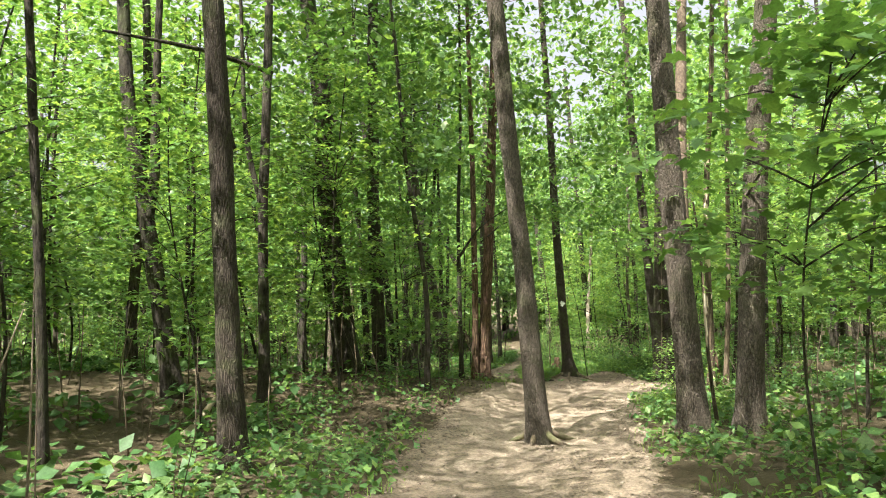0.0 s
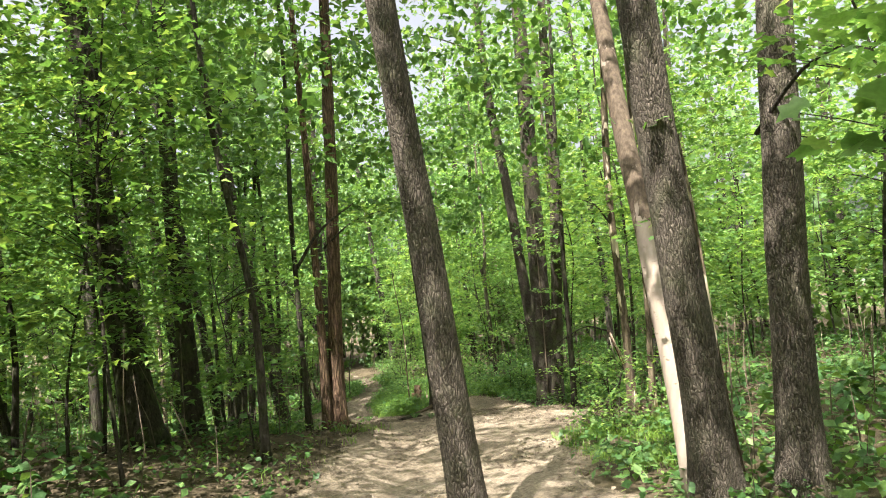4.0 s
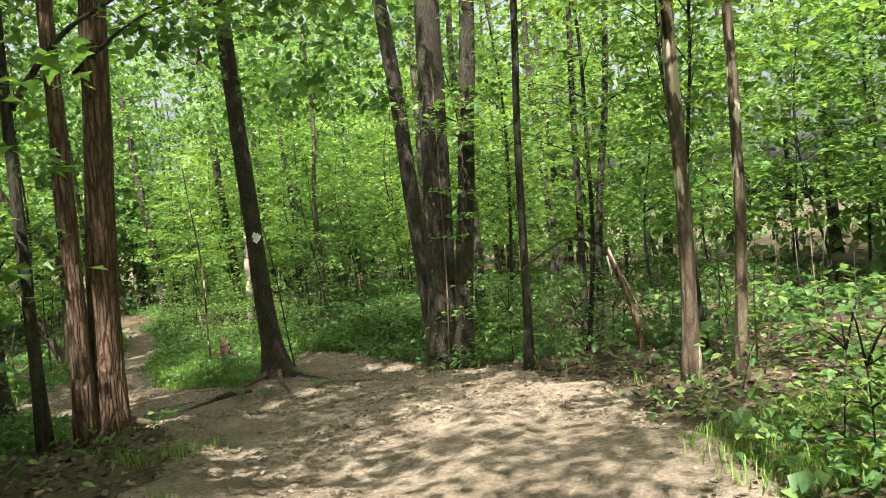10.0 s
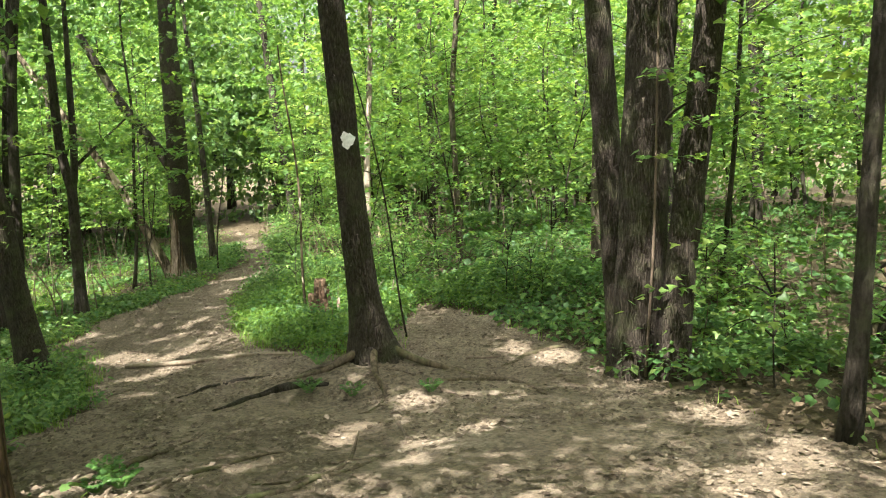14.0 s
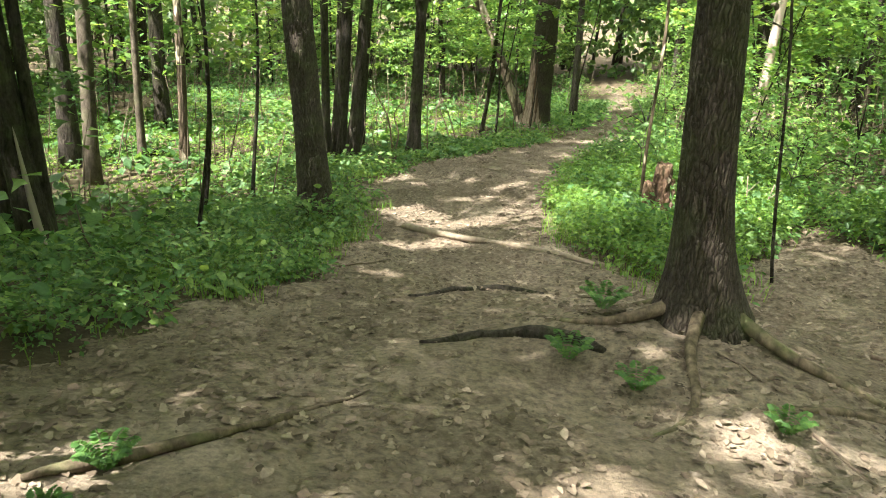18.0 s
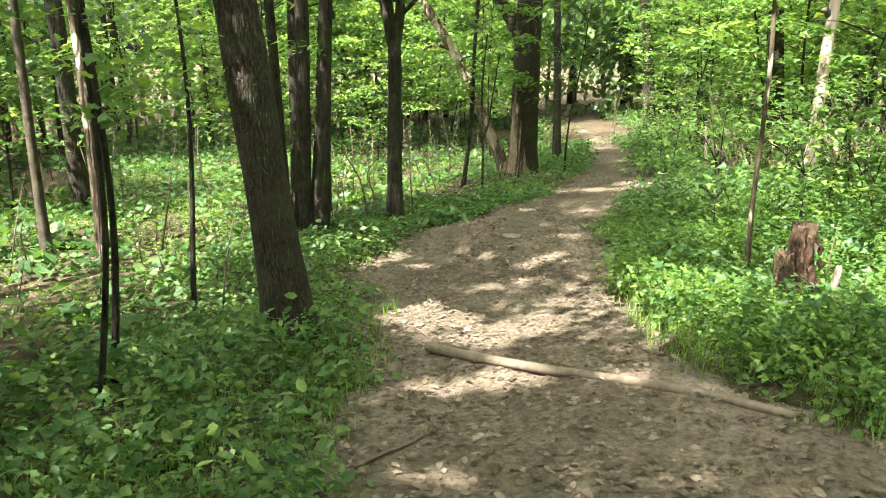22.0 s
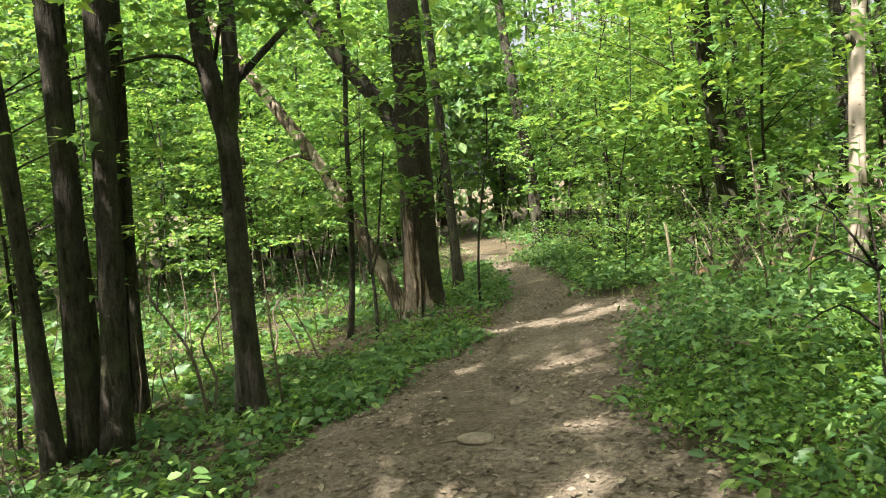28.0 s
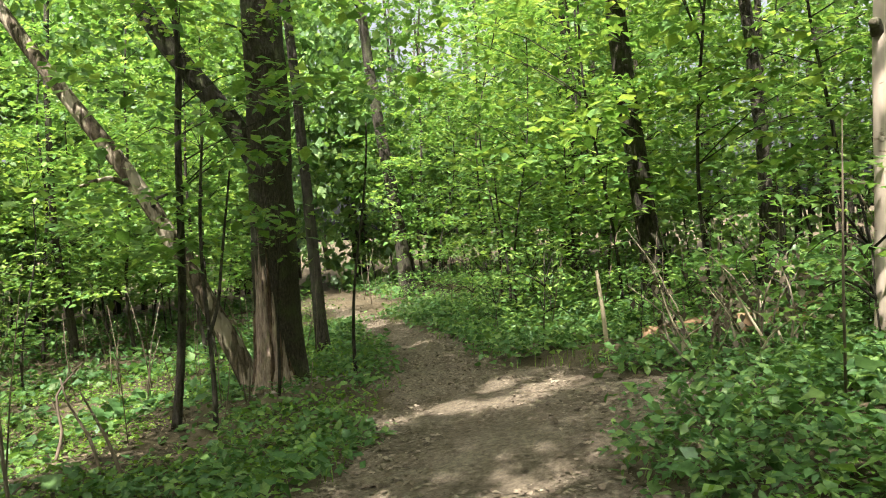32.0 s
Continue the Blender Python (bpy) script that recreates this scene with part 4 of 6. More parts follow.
plant(arch, 2.85, 5.6)
for k in range(2000):
    if len(taken) > 300:
        break
    x, y = rng.uniform(-7, 13), rng.uniform(13, 48)
    if -3.6 < float(inside(x, y)) < -0.6 and eye_gap([x], [y])[0] > 1.1 and not (x < 1.6 and 12 < y < 19.8) and not (x < 3.1 and y > 28) and not (x < 1.6 and 20.5 < y < 28) and not (2.7 < x < 5.3 and 24.1 < y < 27.8):
        taken.append((x, y))
        s, turn = rng.uniform(0.55, 1.2), rng.uniform(0, 360)
        if x < 4.4 or y > 17.8:  # the ground by the pale patched trees is bare leaf litter
            plant(bush, x, y, turn, s)

# ---- trees deeper in the wood ----
wood_kinds = []
for k in range(4):
    wood_kinds.append(tree(0, 0, (0.22, 0.32, 0.16, 0.26)[k], ((0.03, 0), (-0.03, 0.02), (0, -0.03), (0.02, 0.03))[k], "dark forest tree deeper in the wood",
                           (BARK_DARK, BARK_DARK, BARK_SMOOTH, BARK_GREY)[k], (14, 16, 12, 15)[k], 12, 0.3, seed=31 + k, group="trees deeper in the wood", crown=(5.2, 13, 3.2), sprays=28, per=26))
spots = []
tries = 0
while len(spots) < 130 and tries < 6000:
    tries += 1
    x, y = rng.uniform(-26, 32), rng.uniform(-14, 78)
    if (-9 < x < 0 and 21 < y < 40 and rng.uniform() < 0.5) or not cell_free(x, y, 4.2) or min([(x - p) ** 2 + (y - q) ** 2 for p, q in spots] + [99]) < 4:
        continue
    z_ = float(height(x, y))
    if opening((x, y, z_ + 8)) > 0.4 or not clear_of_flecks([(x, y, z_ + h_) for h_ in (5.5, 7.5, 9.5, 11.5)], 1.5).all():
        continue
    spots.append((x, y))
    plant(wood_kinds[rng.integers(4)], x, y, size=rng.uniform(0.85, 1.25))

# ---- canopy overhead and far woods ----


n = 3000
cx, cy = rng.uniform(-16, 22, n), rng.uniform(-22, 62, n)
cz = height(cx, cy) + np.where(cy > 16, rng.uniform(6.0, 11.0, n), rng.uniform(7.5, 11.0, n))
keep = np.array([noise.noise((cx[k] * 0.5, cy[k] * 0.5, 4.0)) + 0.4 * noise.noise((cx[k] * 0.15, cy[k] * 0.15, 9.0)) > -0.24 + (0.32 if cx[k] > 8.5 or cx[k] < -5 or cy[k] > 46 else 0.0) + 0.55 * opening((cx[k], cy[k], cz[k])) for k in range(n)])
cen = np.stack([cx, cy, cz], 1)[keep]
low = np.stack([rng.uniform(-4, 8, 520), rng.uniform(12, 36, 520), np.zeros(520)], 1)
low[:, 2] = height(low[:, 0], low[:, 1]) + rng.uniform(4.6, 8.0, 520)
# unseen leaf sprays added towards the sun to shade the arching sapling and trunks
shade_leaves = np.vstack([np.array(at_) + np.array(sun_way) * rng.uniform(8.5, 13.5, (n_, 1)) + rng.normal(0, 0.85, (n_, 3)) * (1, 1, 0.3) for at_, n_ in (((2.9, 5.8, 2.4), 100), ((3.2, 9.7, 0.5), 20))])
# leaf sprays added high towards the sun, mostly out of view, to shade the trail
rx_, ry_ = rng.uniform(-1.2, 7.2, 2600), rng.uniform(17.0, 46.0, 2600)
k = (inside(rx_, ry_) > -0.9) & np.array([max(math.exp(-(((a_ - g_) ** 2 + (b_ - h_) ** 2) / r_ ** 2) ** 2) for g_, h_, r_ in GLADES) < 0.5 for a_, b_ in zip(rx_, ry_)])
rx_, ry_ = rx_[k][:620], ry_[k][:620]
k = (ry_ > 24.5) | (rng.uniform(0, 1, len(ry_)) < 0.8)
rx_, ry_ = np.concatenate([rx_[k], rng.uniform(-1.0, 1.3, 70)]), np.concatenate([ry_[k], rng.uniform(3.0, 12.0, 70)])
shade_sprays = np.stack([rx_, ry_, height(rx_, ry_)], 1) + np.array(sun_way) * rng.uniform(14.0, 19.0, (len(rx_), 1))
shade_leaves = np.vstack([shade_leaves, shade_sprays])
cen = np.vstack([cen, shade_leaves, [p for p in low if opening(p) < 0.4 and (p[1] < 26 or p[0] < 0 or p[0] > 6)]])
per = 44
rr, aa = 0.85 * np.sqrt(rng.uniform(0, 1, (len(cen), per))), rng.uniform(0, 2 * np.pi, (len(cen), per))
pts = cen[:, None] + np.stack([rr * np.cos(aa), rr * np.sin(aa), rng.normal(0, 0.08, rr.shape) - 0.2 * rr ** 2], 2)
pts = pts.reshape(-1, 3)
pts = pts[clear_of_flecks(pts, 0.10)]
# loose sprigs added in the gaps on the sun's line, only to dapple the sun
sprigs = []
for a_, b_, r_ in GLADES:
    for k in range(int(34 * r_ ** 2)):
        h_, g_, d_ = rng.uniform(7.2, 9.8), rng.uniform(0, 6.28), r_ * 1.1 * math.sqrt(rng.uniform(0, 1))
        sx_, sy_ = a_ + d_ * math.cos(g_), b_ + d_ * math.sin(g_)
        if noise.noise((sx_ * 1.1, sy_ * 1.1, 5.0)) > 0.1:
            sprigs.append((sx_ + sun_way.x / sun_way.z * h_, sy_ + sun_way.y / sun_way.z * h_, h_ + float(height(sx_, sy_))))
sprigs = (np.array(sprigs)[:, None] + np.clip(rng.normal(0, 1, (len(sprigs), 15, 3)), -1.6, 1.6) * (0.26, 0.26, 0.05)).reshape(-1, 3)
pts = np.vstack([pts.reshape(-1, 3), sprigs[(sprigs[:, 1] > 10.5) | clear_of_flecks(sprigs)]])
tagged(new("canopy_foliage", foliage("canopy_foliage", pts.reshape(-1, 3), 0.18, SIMPLE, LEAF_HIGH, 0.6)), "high green leaf canopy with gaps of sky and added shading sprays", "foliage", kind="stuff")

n = 8500
ang = rng.uniform(0, 2 * np.pi, n)
rad = rng.uniform(0, 1, n)
fx_, fy_ = 2 + (17 + 30 * rad) * np.cos(ang), 26 + (34 + 28 * rad) * np.sin(ang)
fz_ = height(fx_, fy_) + 0.3 + 19 * rng.uniform(0, 1, n) ** 1.1
m_ = 1300
fx_ = np.concatenate([fx_, rng.uniform(-14, 19, m_)])
fy_ = np.concatenate([fy_, rng.uniform(55, 64, m_)])
fz_ = np.concatenate([fz_, height(fx_[n:], fy_[n:]) + rng.uniform(4.2, 14, m_)])
u_ = 1100
fx_ = np.concatenate([fx_, rng.uniform(-26, 32, u_)])
fy_ = np.concatenate([fy_, rng.uniform(56, 68, u_)])
fz_ = np.concatenate([fz_, height(fx_[n + m_:], fy_[n + m_:]) + rng.uniform(9, 27, u_)])
n += m_ + u_
gap_ = (np.abs(fx_ - 12 - 0.2 * (fy_ - 60)) < 3.6) & (fy_ > 48) & (fz_ > height(fx_, fy_) + 7.5) & (fz_ < 21) & (rng.uniform(0, 1, n) < 0.88)
fx_, fy_, fz_ = fx_[~gap_], fy_[~gap_], fz_[~gap_]
n = len(fx_)
per = 20
rr, aa = 1.3 * np.sqrt(rng.uniform(0, 1, (n, per))), rng.uniform(0, 2 * np.pi, (n, per))
pts = np.stack([fx_, fy_, fz_], 1)[:, None] + np.stack([rr * np.cos(aa), rr * np.sin(aa), rng.normal(0, 0.2, rr.shape)], 2)
tagged(new("far_foliage", foliage("far_foliage", pts.reshape(-1, 3), 0.46, SIMPLE, LEAF_FAR, 0.9)), "dense green leaves of the far woods", "foliage", kind="stuff")
out = []
for k in range(260):
    ang, rad = rng.uniform(0, 2 * math.pi), rng.uniform(0, 1)
    x, y = 2 + (22 + 22 * rad) * math.cos(ang), 26 + (38 + 22 * rad) * math.sin(ang)
    r_ = rng.uniform(0.06, 0.2)
    lx, ly = rng.normal(0, 0.5), rng.normal(0, 0.5)
    z_ = float(height(x, y)) - 0.2
    out.append(tube([(x, y, z_), (x + lx * 0.4, y + ly * 0.4, z_ + 6), (x + lx, y + ly, z_ + 15)], [r_ * 1.2, r_, r_ * 0.5], 7))
v, f = gather(out)
tagged(new("far_trunks", mesh("far_trunks", v, f, BARK_DARK)), "dark trunks of the far woods", "tree trunks", kind="stuff")

# thin dead stems and switches standing in the undergrowth
out = []
for k in range(1500):
    x, y = rng.uniform(-15, 20), rng.uniform(-2, 58)
    if not cell_free(x, y, 0.9):
        continue
    h_, r_ = rng.uniform(0.5, 1.9), rng.uniform(0.004, 0.013)
    lx, ly = rng.normal(0, 0.14) * h_, rng.normal(0, 0.14) * h_
    z_ = floor(x, y) - 0.05
    out.append(tube([(x, y, z_), (x + lx * 0.4 + rng.normal(0, 0.05), y + ly * 0.4, z_ + h_ * 0.5), (x + lx, y + ly, z_ + h_)], [r_, r_ * 0.8, r_ * 0.3], 5))
v, f = gather(out)
tagged(new("dead_stems", mesh("dead_stems", v, f, WOOD_TWIG)), "thin dead stems standing in the undergrowth", "undergrowth", kind="stuff")


# ---- low growth ----
def sown(n, x0, x1, y0, y1, test):
    x, y = rng.uniform(x0, x1, n), rng.uniform(y0, y1, n)
    k = test(x, y)
    return x[k], y[k]


def near_edge(lo, hi):
    return lambda x, y: (inside(x, y) < -lo) & (inside(x, y) > -hi)


def thick(x, y, s=0.6, off=0.0):
    return np.array([noise.noise((a_ * s, b_ * s, 7.0 + off)) for a_, b_ in zip(x, y)])


def bare(x, y):
    """Share of growth where brown litter shows instead: beside the first stretch and behind the clearing."""
    x, y = np.asarray(x, dtype=float), np.asarray(y, dtype=float)
    a_ = (x < 1.8) & (x > -6) & (y > 10.5) & (y < 19.8)
    b_ = (x > 4.8) & (x < 10) & (y > 14.2) & (y < 20.5)
    c_ = (x < 0.4) & (x > -5) & (y > 30.6) & (y < 37.6)
    d_ = (x > 0.3) & (x < 3.0) & (y > 34.7) & (y < 38.1)
    return np.where(d_, 0.22, 1.0) * np.where(a_, np.where((x < -0.5) | (y < 13.5), 0.42, 0.14), np.where(b_, 0.22, np.where(c_, 0.7, 1.0)))


def herb_bed(name, x, y, per, tall, size, shape, label, spread_r=0.16, mat=None):
    z = lie(x, y)
    grow = tall * (0.55 + 0.9 * np.clip(thick(x, y) + 0.35, 0, 1)) * np.where((x < 3.1) & (x > -2) & (y > 29.6) & (y < 41), 0.42, 1.0)
    hh = grow[:, None] * rng.uniform(0.15, 1.0, (len(x), per))
    rr = spread_r * np.sqrt(rng.uniform(0, 1, (len(x), per)))
    aa = rng.uniform(0, 2 * np.pi, (len(x), per))
    pts = np.stack([x[:, None] + rr * np.cos(aa), y[:, None] + rr * np.sin(aa), z[:, None] + hh], 2).reshape(-1, 3)
    h, d, r = spread(len(pts), 0.45)
    v, f = leaves(pts, aa.ravel() + rng.normal(0, 0.5, len(pts)), d - 0.1, r, size * (0.45 + 1.1 * rng.uniform(0, 1, len(pts)) ** 1.6), shape)
    return tagged(new(name, mesh(name, v, f, mat or HERB, smooth=False)), label, "undergrowth", kind="stuff")


x, y = sown(34000, -4, 11, 2, 46, near_edge(0.0, 2.4))
k = (thick(x, y, 0.5) > -0.42) & (rng.uniform(0, 1, len(x)) < np.where(y > 20, 1.0, 0.35))
x, y = x[k], y[k]
k = rng.uniform(0, 1, len(x)) < bare(x, y)
x, y = x[k], y[k]
k = (eye_gap(x, y) < 3.0) & (y > 14)
herb_bed("trailside_herbs", x[k], y[k], 10, 0.32, 0.078, OVAL, "lush green herbs along the trail edge")
herb_bed("wayside_herbs", x[~k], y[~k], 9, 0.32, 0.09, SIMPLE, "green herbs back from the trail edge")
x, y = sown(25000, -17, 22, -2, 64, near_edge(1.6, 17))
k = (thick(x, y, 0.4) > -0.22) & (rng.uniform(0, 1, len(x)) < bare(x, y))
herb_bed("woodland_herbs", x[k], y[k], 6, 0.34, 0.17, SIMPLE, "green herbs on the woodland floor", 0.25)

x, y = sown(26000, -3, 9, 2, 46, near_edge(-0.12, 0.7))
k = thick(x, y, 0.9, 3) > 0.02
x, y = x[k], y[k]
for gx0, gx1, gy0, gy1, gn in ((3.4, 5.6, 11.2, 14.6, 5200), (2.8, 4.7, 23.7, 27.7, 3200), (0.9, 2.0, 15.0, 17.6, 1200), (-0.5, 1.0, 22.6, 27.2, 3000)):
    ax, ay = sown(int(gn * 1.6), gx0, gx1, gy0, gy1, near_edge(-0.45, 1.6))
    k = (rng.uniform(0, 1, len(ax)) < np.clip(0.75 - inside(ax, ay) * 1.7, 0, 1)) & (thick(ax, ay, 1.4, 6) > -0.25)
    ax, ay = ax[k], ay[k]
    x, y = np.concatenate([x, ax]), np.concatenate([y, ay])
h = rng.uniform(0, 2 * np.pi, len(x))
hgt = rng.uniform(0.03, 0.15, len(x)) + np.where(y > 22, 0.03, 0.0)
w = 0.0035
base = np.stack([x, y, lie(x, y)], 1)
side = np.stack([-np.sin(h), np.cos(h), h * 0], 1) * w
mid = base + np.stack([np.cos(h) * hgt * 0.25, np.sin(h) * hgt * 0.25, hgt * 0.7], 1)
tip = base + np.stack([np.cos(h) * hgt * 0.75, np.sin(h) * hgt * 0.75, hgt * 0.85], 1)
v = np.stack([base - side, base + side, mid + side * 0.8, mid - side * 0.8, tip], 1).reshape(-1, 3)
o = (np.arange(len(x)) * 5)[:, None]
tagged(new("grass", mesh("grass", v, [o + np.array([[0, 1, 2, 3]]), o + np.array([[3, 2, 4]])], GRASS, smooth=False)), "tufts of grass along the trail edge", "grass", kind="stuff")

x, y = sown(26000, -14, 18, -3, 56, lambda x, y: inside(x, y) < 0)
for gx0, gx1, gy0, gy1, gn in ((-4.5, 2, 10, 20, 8000), (4.6, 9.5, 14, 20.5, 7000), (-4, 1, 31, 39, 5000)):
    ax, ay = sown(gn, gx0, gx1, gy0, gy1, lambda x, y: inside(x, y) < 0)
    x, y = np.concatenate([x, ax]), np.concatenate([y, ay])
pts = np.stack([x, y, lie(x, y) + 0.012], 1)
v, f = leaves(pts, rng.uniform(0, 6.28, len(x)), rng.normal(0, 0.25, len(x)), rng.normal(0, 0.3, len(x)), rng.uniform(0.04, 0.09, len(x)), CURLED)
tagged(new("leaf_litter", mesh("leaf_litter", v, f, LITTER, smooth=False)), "brown fallen leaves on the woodland floor", "leaf litter", kind="stuff")
x, y = sown(230000, -2, 9, 4, 46, lambda x, y: inside(x, y) > -0.05)
k = thick(x, y, 0.8, 9) + 0.5 * np.exp(-np.clip(inside(x, y), 0, 9) / 0.3) - np.where(y < 17.0, 0.30, -0.06) > -0.12
x, y = x[k], y[k]
pts = np.stack([x, y, lie(x, y) + 0.007], 1)
v, f = leaves(pts, rng.uniform(0, 6.28, len(x)), rng.normal(0, 0.15, len(x)), rng.normal(0, 0.2, len(x)), 0.012 + 0.058 * rng.uniform(0, 1, len(x)) ** np.where(y > 17.0, 1.9, 2.8), DRIED)
tagged(new("trail_litter", mesh("trail_litter", v, f, SCRAPS, smooth=False)), "scraps of dry leaf scattered on the trail", "leaf litter", kind="stuff")

x, y = sown(9500, -1, 9, 16.5, 42, lambda x, y: inside(x, y) > -0.1)
k = thick(x, y, 1.1, 4) > -0.05
x, y = x[k], y[k]
pts = np.stack([x, y, lie(x, y) + 0.008], 1)
v, f = leaves(pts, rng.uniform(0, 6.28, len(x)), rng.normal(0, 0.1, len(x)), rng.normal(0, 0.14, len(x)), rng.uniform(0.03, 0.075, len(x)), LOBED)
tagged(new("fallen_oak_leaves", mesh("fallen_oak_leaves", v, f, SCRAPS, smooth=False)), "lobed brown leaves lying on the trodden trail", "leaf litter", kind="stuff")

x, y = sown(3600, -3, 9, 4, 42, near_edge(0.1, 2.6))
k = (thick(x, y, 0.7, 5) > -0.05) & (rng.uniform(0, 1, len(x)) < bare(x, y))
herb_bed("broadleaf_herbs", x[k], y[k], 8, 0.40, 0.085, OVAL, "broad-leaved green plants beside the trail", 0.2)

x, y = sown(380, 3.12, 6.32, 25.05, 28.15, near_edge(0.2, 3))
herb_bed("herb_thicket", x, y, 11, 0.50, 0.078, THREE, "tall broad-leaved plants round a rotten stump", 0.22)
# beds in the sun take the herb colour with sunlight painted in
x, y = sown(2300, 2.82, 6.52, 24.35, 30.15, near_edge(0.0, 3))
herb_bed("fine_herbs", x, y, 24, 0.42, 0.038, SIMPLE, "fine-leaved herbs by the trail bend, coloured a sunlit yellow-green", 0.17, HERB_SUNLIT)
x, y = sown(900, -1.38, 1.32, 19.65, 27.15, near_edge(0.0, 1.6))
herb_bed("small_herbs", x, y, 22, 0.30, 0.036, SIMPLE, "small-leaved herbs at the trail edge", 0.16)
x, y = sown(1500, 3.12, 8.12, 28.45, 33.35, near_edge(0.0, 3.5))
herb_bed("bend_herbs", x, y, 14, 0.40, 0.05, OVAL, "dense low herbs inside the bend of the trail", 0.2)
x, y = sown(5200, -9.4, 3.6, 26.15, 46.0, near_edge(0.3, 11))
k = (thick(x, y, 0.5, 2) > -0.25) & (rng.uniform(0, 1, len(x)) < 0.3 + 0.7 * np.exp(-((y - 36) / 7.0) ** 2))
herb_bed("carpet_herbs", x[k], y[k], 16, 0.20, 0.06, SIMPLE, "low herb carpet in patchy sun, coloured a sunlit yellow-green", 0.3, HERB_SUNLIT)
x, y = sown(900, 5.52, 9.62, 23.75, 30.15, near_edge(0.05, 9))
herb_bed("hollow_herbs", x, y, 12, 0.36, 0.07, OVAL, "green herbs filling the hollow past the clearing", 0.22)
x, y = sown(9500, -38, 44, -4, 80, near_edge(15, 60))
herb_bed("far_herbs", x, y, 6, 0.9, 0.34, SIMPLE, "green undergrowth far off in the wood", 0.6)

# pebbles and crumbs of clay
x, y = sown(5200, -1, 9, 0, 48, lambda x, y: inside(x, y) > 0.0)
k = thick(x, y, 1.3, 2) > -0.1
x, y = x[k], y[k]
OCT = np.array([(1, 0, 0), (-1, 0, 0), (0, 1, 0), (0, -1, 0), (0, 0, 0.6), (0, 0, -0.6), (0.6, 0.6, 0.35), (-0.6, 0.6, 0.3), (-0.6, -0.6, 0.35), (0.6, -0.6, 0.3)])
OCF = np.array([(4, 0, 6), (4, 6, 2), (4, 2, 7), (4, 7, 1), (4, 1, 8), (4, 8, 3), (4, 3, 9), (4, 9, 0), (5, 6, 0), (5, 2, 6), (5, 7, 2), (5, 1, 7), (5, 8, 1), (5, 3, 8), (5, 9, 3), (5, 0, 9)])
h = rng.uniform(0, 6.28, len(x))
sz = 0.006 + 0.026 * rng.uniform(0, 1, len(x)) ** 4
loc = OCT[None] * (1 + rng.normal(0, 0.2, (len(x), 10, 3))) * sz[:, None, None]
rot_x = loc[:, :, 0] * np.cos(h)[:, None] - loc[:, :, 1] * np.sin(h)[:, None] * 0.7
rot_y = loc[:, :, 0] * np.sin(h)[:, None] + loc[:, :, 1] * np.cos(h)[:, None] * 0.7
v = np.stack([x[:, None] + rot_x, y[:, None] + rot_y, (lie(x, y) + 0.003)[:, None] + loc[:, :, 2]], 2).reshape(-1, 3)
tagged(new("trail_stones", mesh("trail_stones", v, (OCF[None] + (np.arange(len(x)) * 10)[:, None, None]).reshape(-1, 3), PEBBLE, smooth=False)), "small stones and clay crumbs on the trail", "pebbles", kind="stuff")

# fine twigs strewn about
out = []
for k in range(420):
    x, y = rng.uniform(-3, 9), rng.uniform(2, 44)
    if float(inside(x, y)) < -1.5:
        continue
    a_, n_ = rng.uniform(0, math.pi), rng.uniform(0.06, 0.32)
    dx, dy = math.cos(a_) * n_, math.sin(a_) * n_
    jx, jy = rng.normal(0, 0.02), rng.normal(0, 0.02)
    r_ = rng.uniform(0.002, 0.007)
    lift = 0.006
    out.append(tube([(x, y, floor(x, y) + lift), (x + dx * 0.5 + jx, y + dy * 0.5 + jy, floor(x + dx * 0.5, y + dy * 0.5) + lift), (x + dx, y + dy, floor(x + dx, y + dy) + lift)], [r_, r_, r_ * 0.5], 5))
v, f = gather(out)
tagged(new("twigs", mesh("twigs", v, f, WOOD_TWIG)), "small dark twigs strewn on the trail", "twigs", kind="stuff")


# ---- single things on the ground ----
def lying(name, pts, r0, r1, mat, label, category, lift=0.0, sides=9, group="", rough=0.14):
    """A root, stick or log that follows the ground."""
    flat_ = smooth_path([(px, py, 0) for px, py in pts], 0.07)
    rad = np.linspace(r0, r1, len(flat_))
    if name == "surface_root":
        rad = rad * np.array([1 + 0.5 * noise.noise((a_ * 4, b_ * 4, 2.0)) for a_, b_, _ in flat_])
        rad[-4:] *= np.linspace(0.9, 0.4, 4)
        rad[:4] *= np.linspace(0.4, 0.9, 4)
    for k in range(len(flat_)):
        flat_[k, 2] = floor(flat_[k, 0], flat_[k, 1]) + 0.004 + rad[k] * lift + (0.022 if name == "surface_root" else 0.008) * noise.noise((flat_[k, 0] * 3.5, flat_[k, 1] * 3.5, r0 * 50))
    v, q, c = tube(flat_, rad, sides, rough, 0, pts[0][0] * 3)
    return tagged(new(name, mesh(name, v, [q, c], mat)), label, category, group)


ROOTLAB = "trodden tree root snaking across the bare trail"
lying("surface_root", [(1.34, 19.91), (1.54, 20.22), (1.74, 20.49), (1.92, 20.90), (2.12, 21.25)], 0.03, 0.01, ROOT, "thick grey root arching out of the trail", "root", 0.25, group="surface roots")
lying("surface_root", [(1.67, 19.15), (1.87, 19.45), (2.02, 19.84), (2.29, 20.01), (2.72, 20.25)], 0.024, 0.009, ROOT, ROOTLAB, "root", group="surface roots")
lying("surface_root", [(2.32, 19.35), (2.82, 19.51), (3.02, 19.65), (3.22, 19.87)], 0.013, 0.02, ROOT, ROOTLAB, "root", group="surface roots")
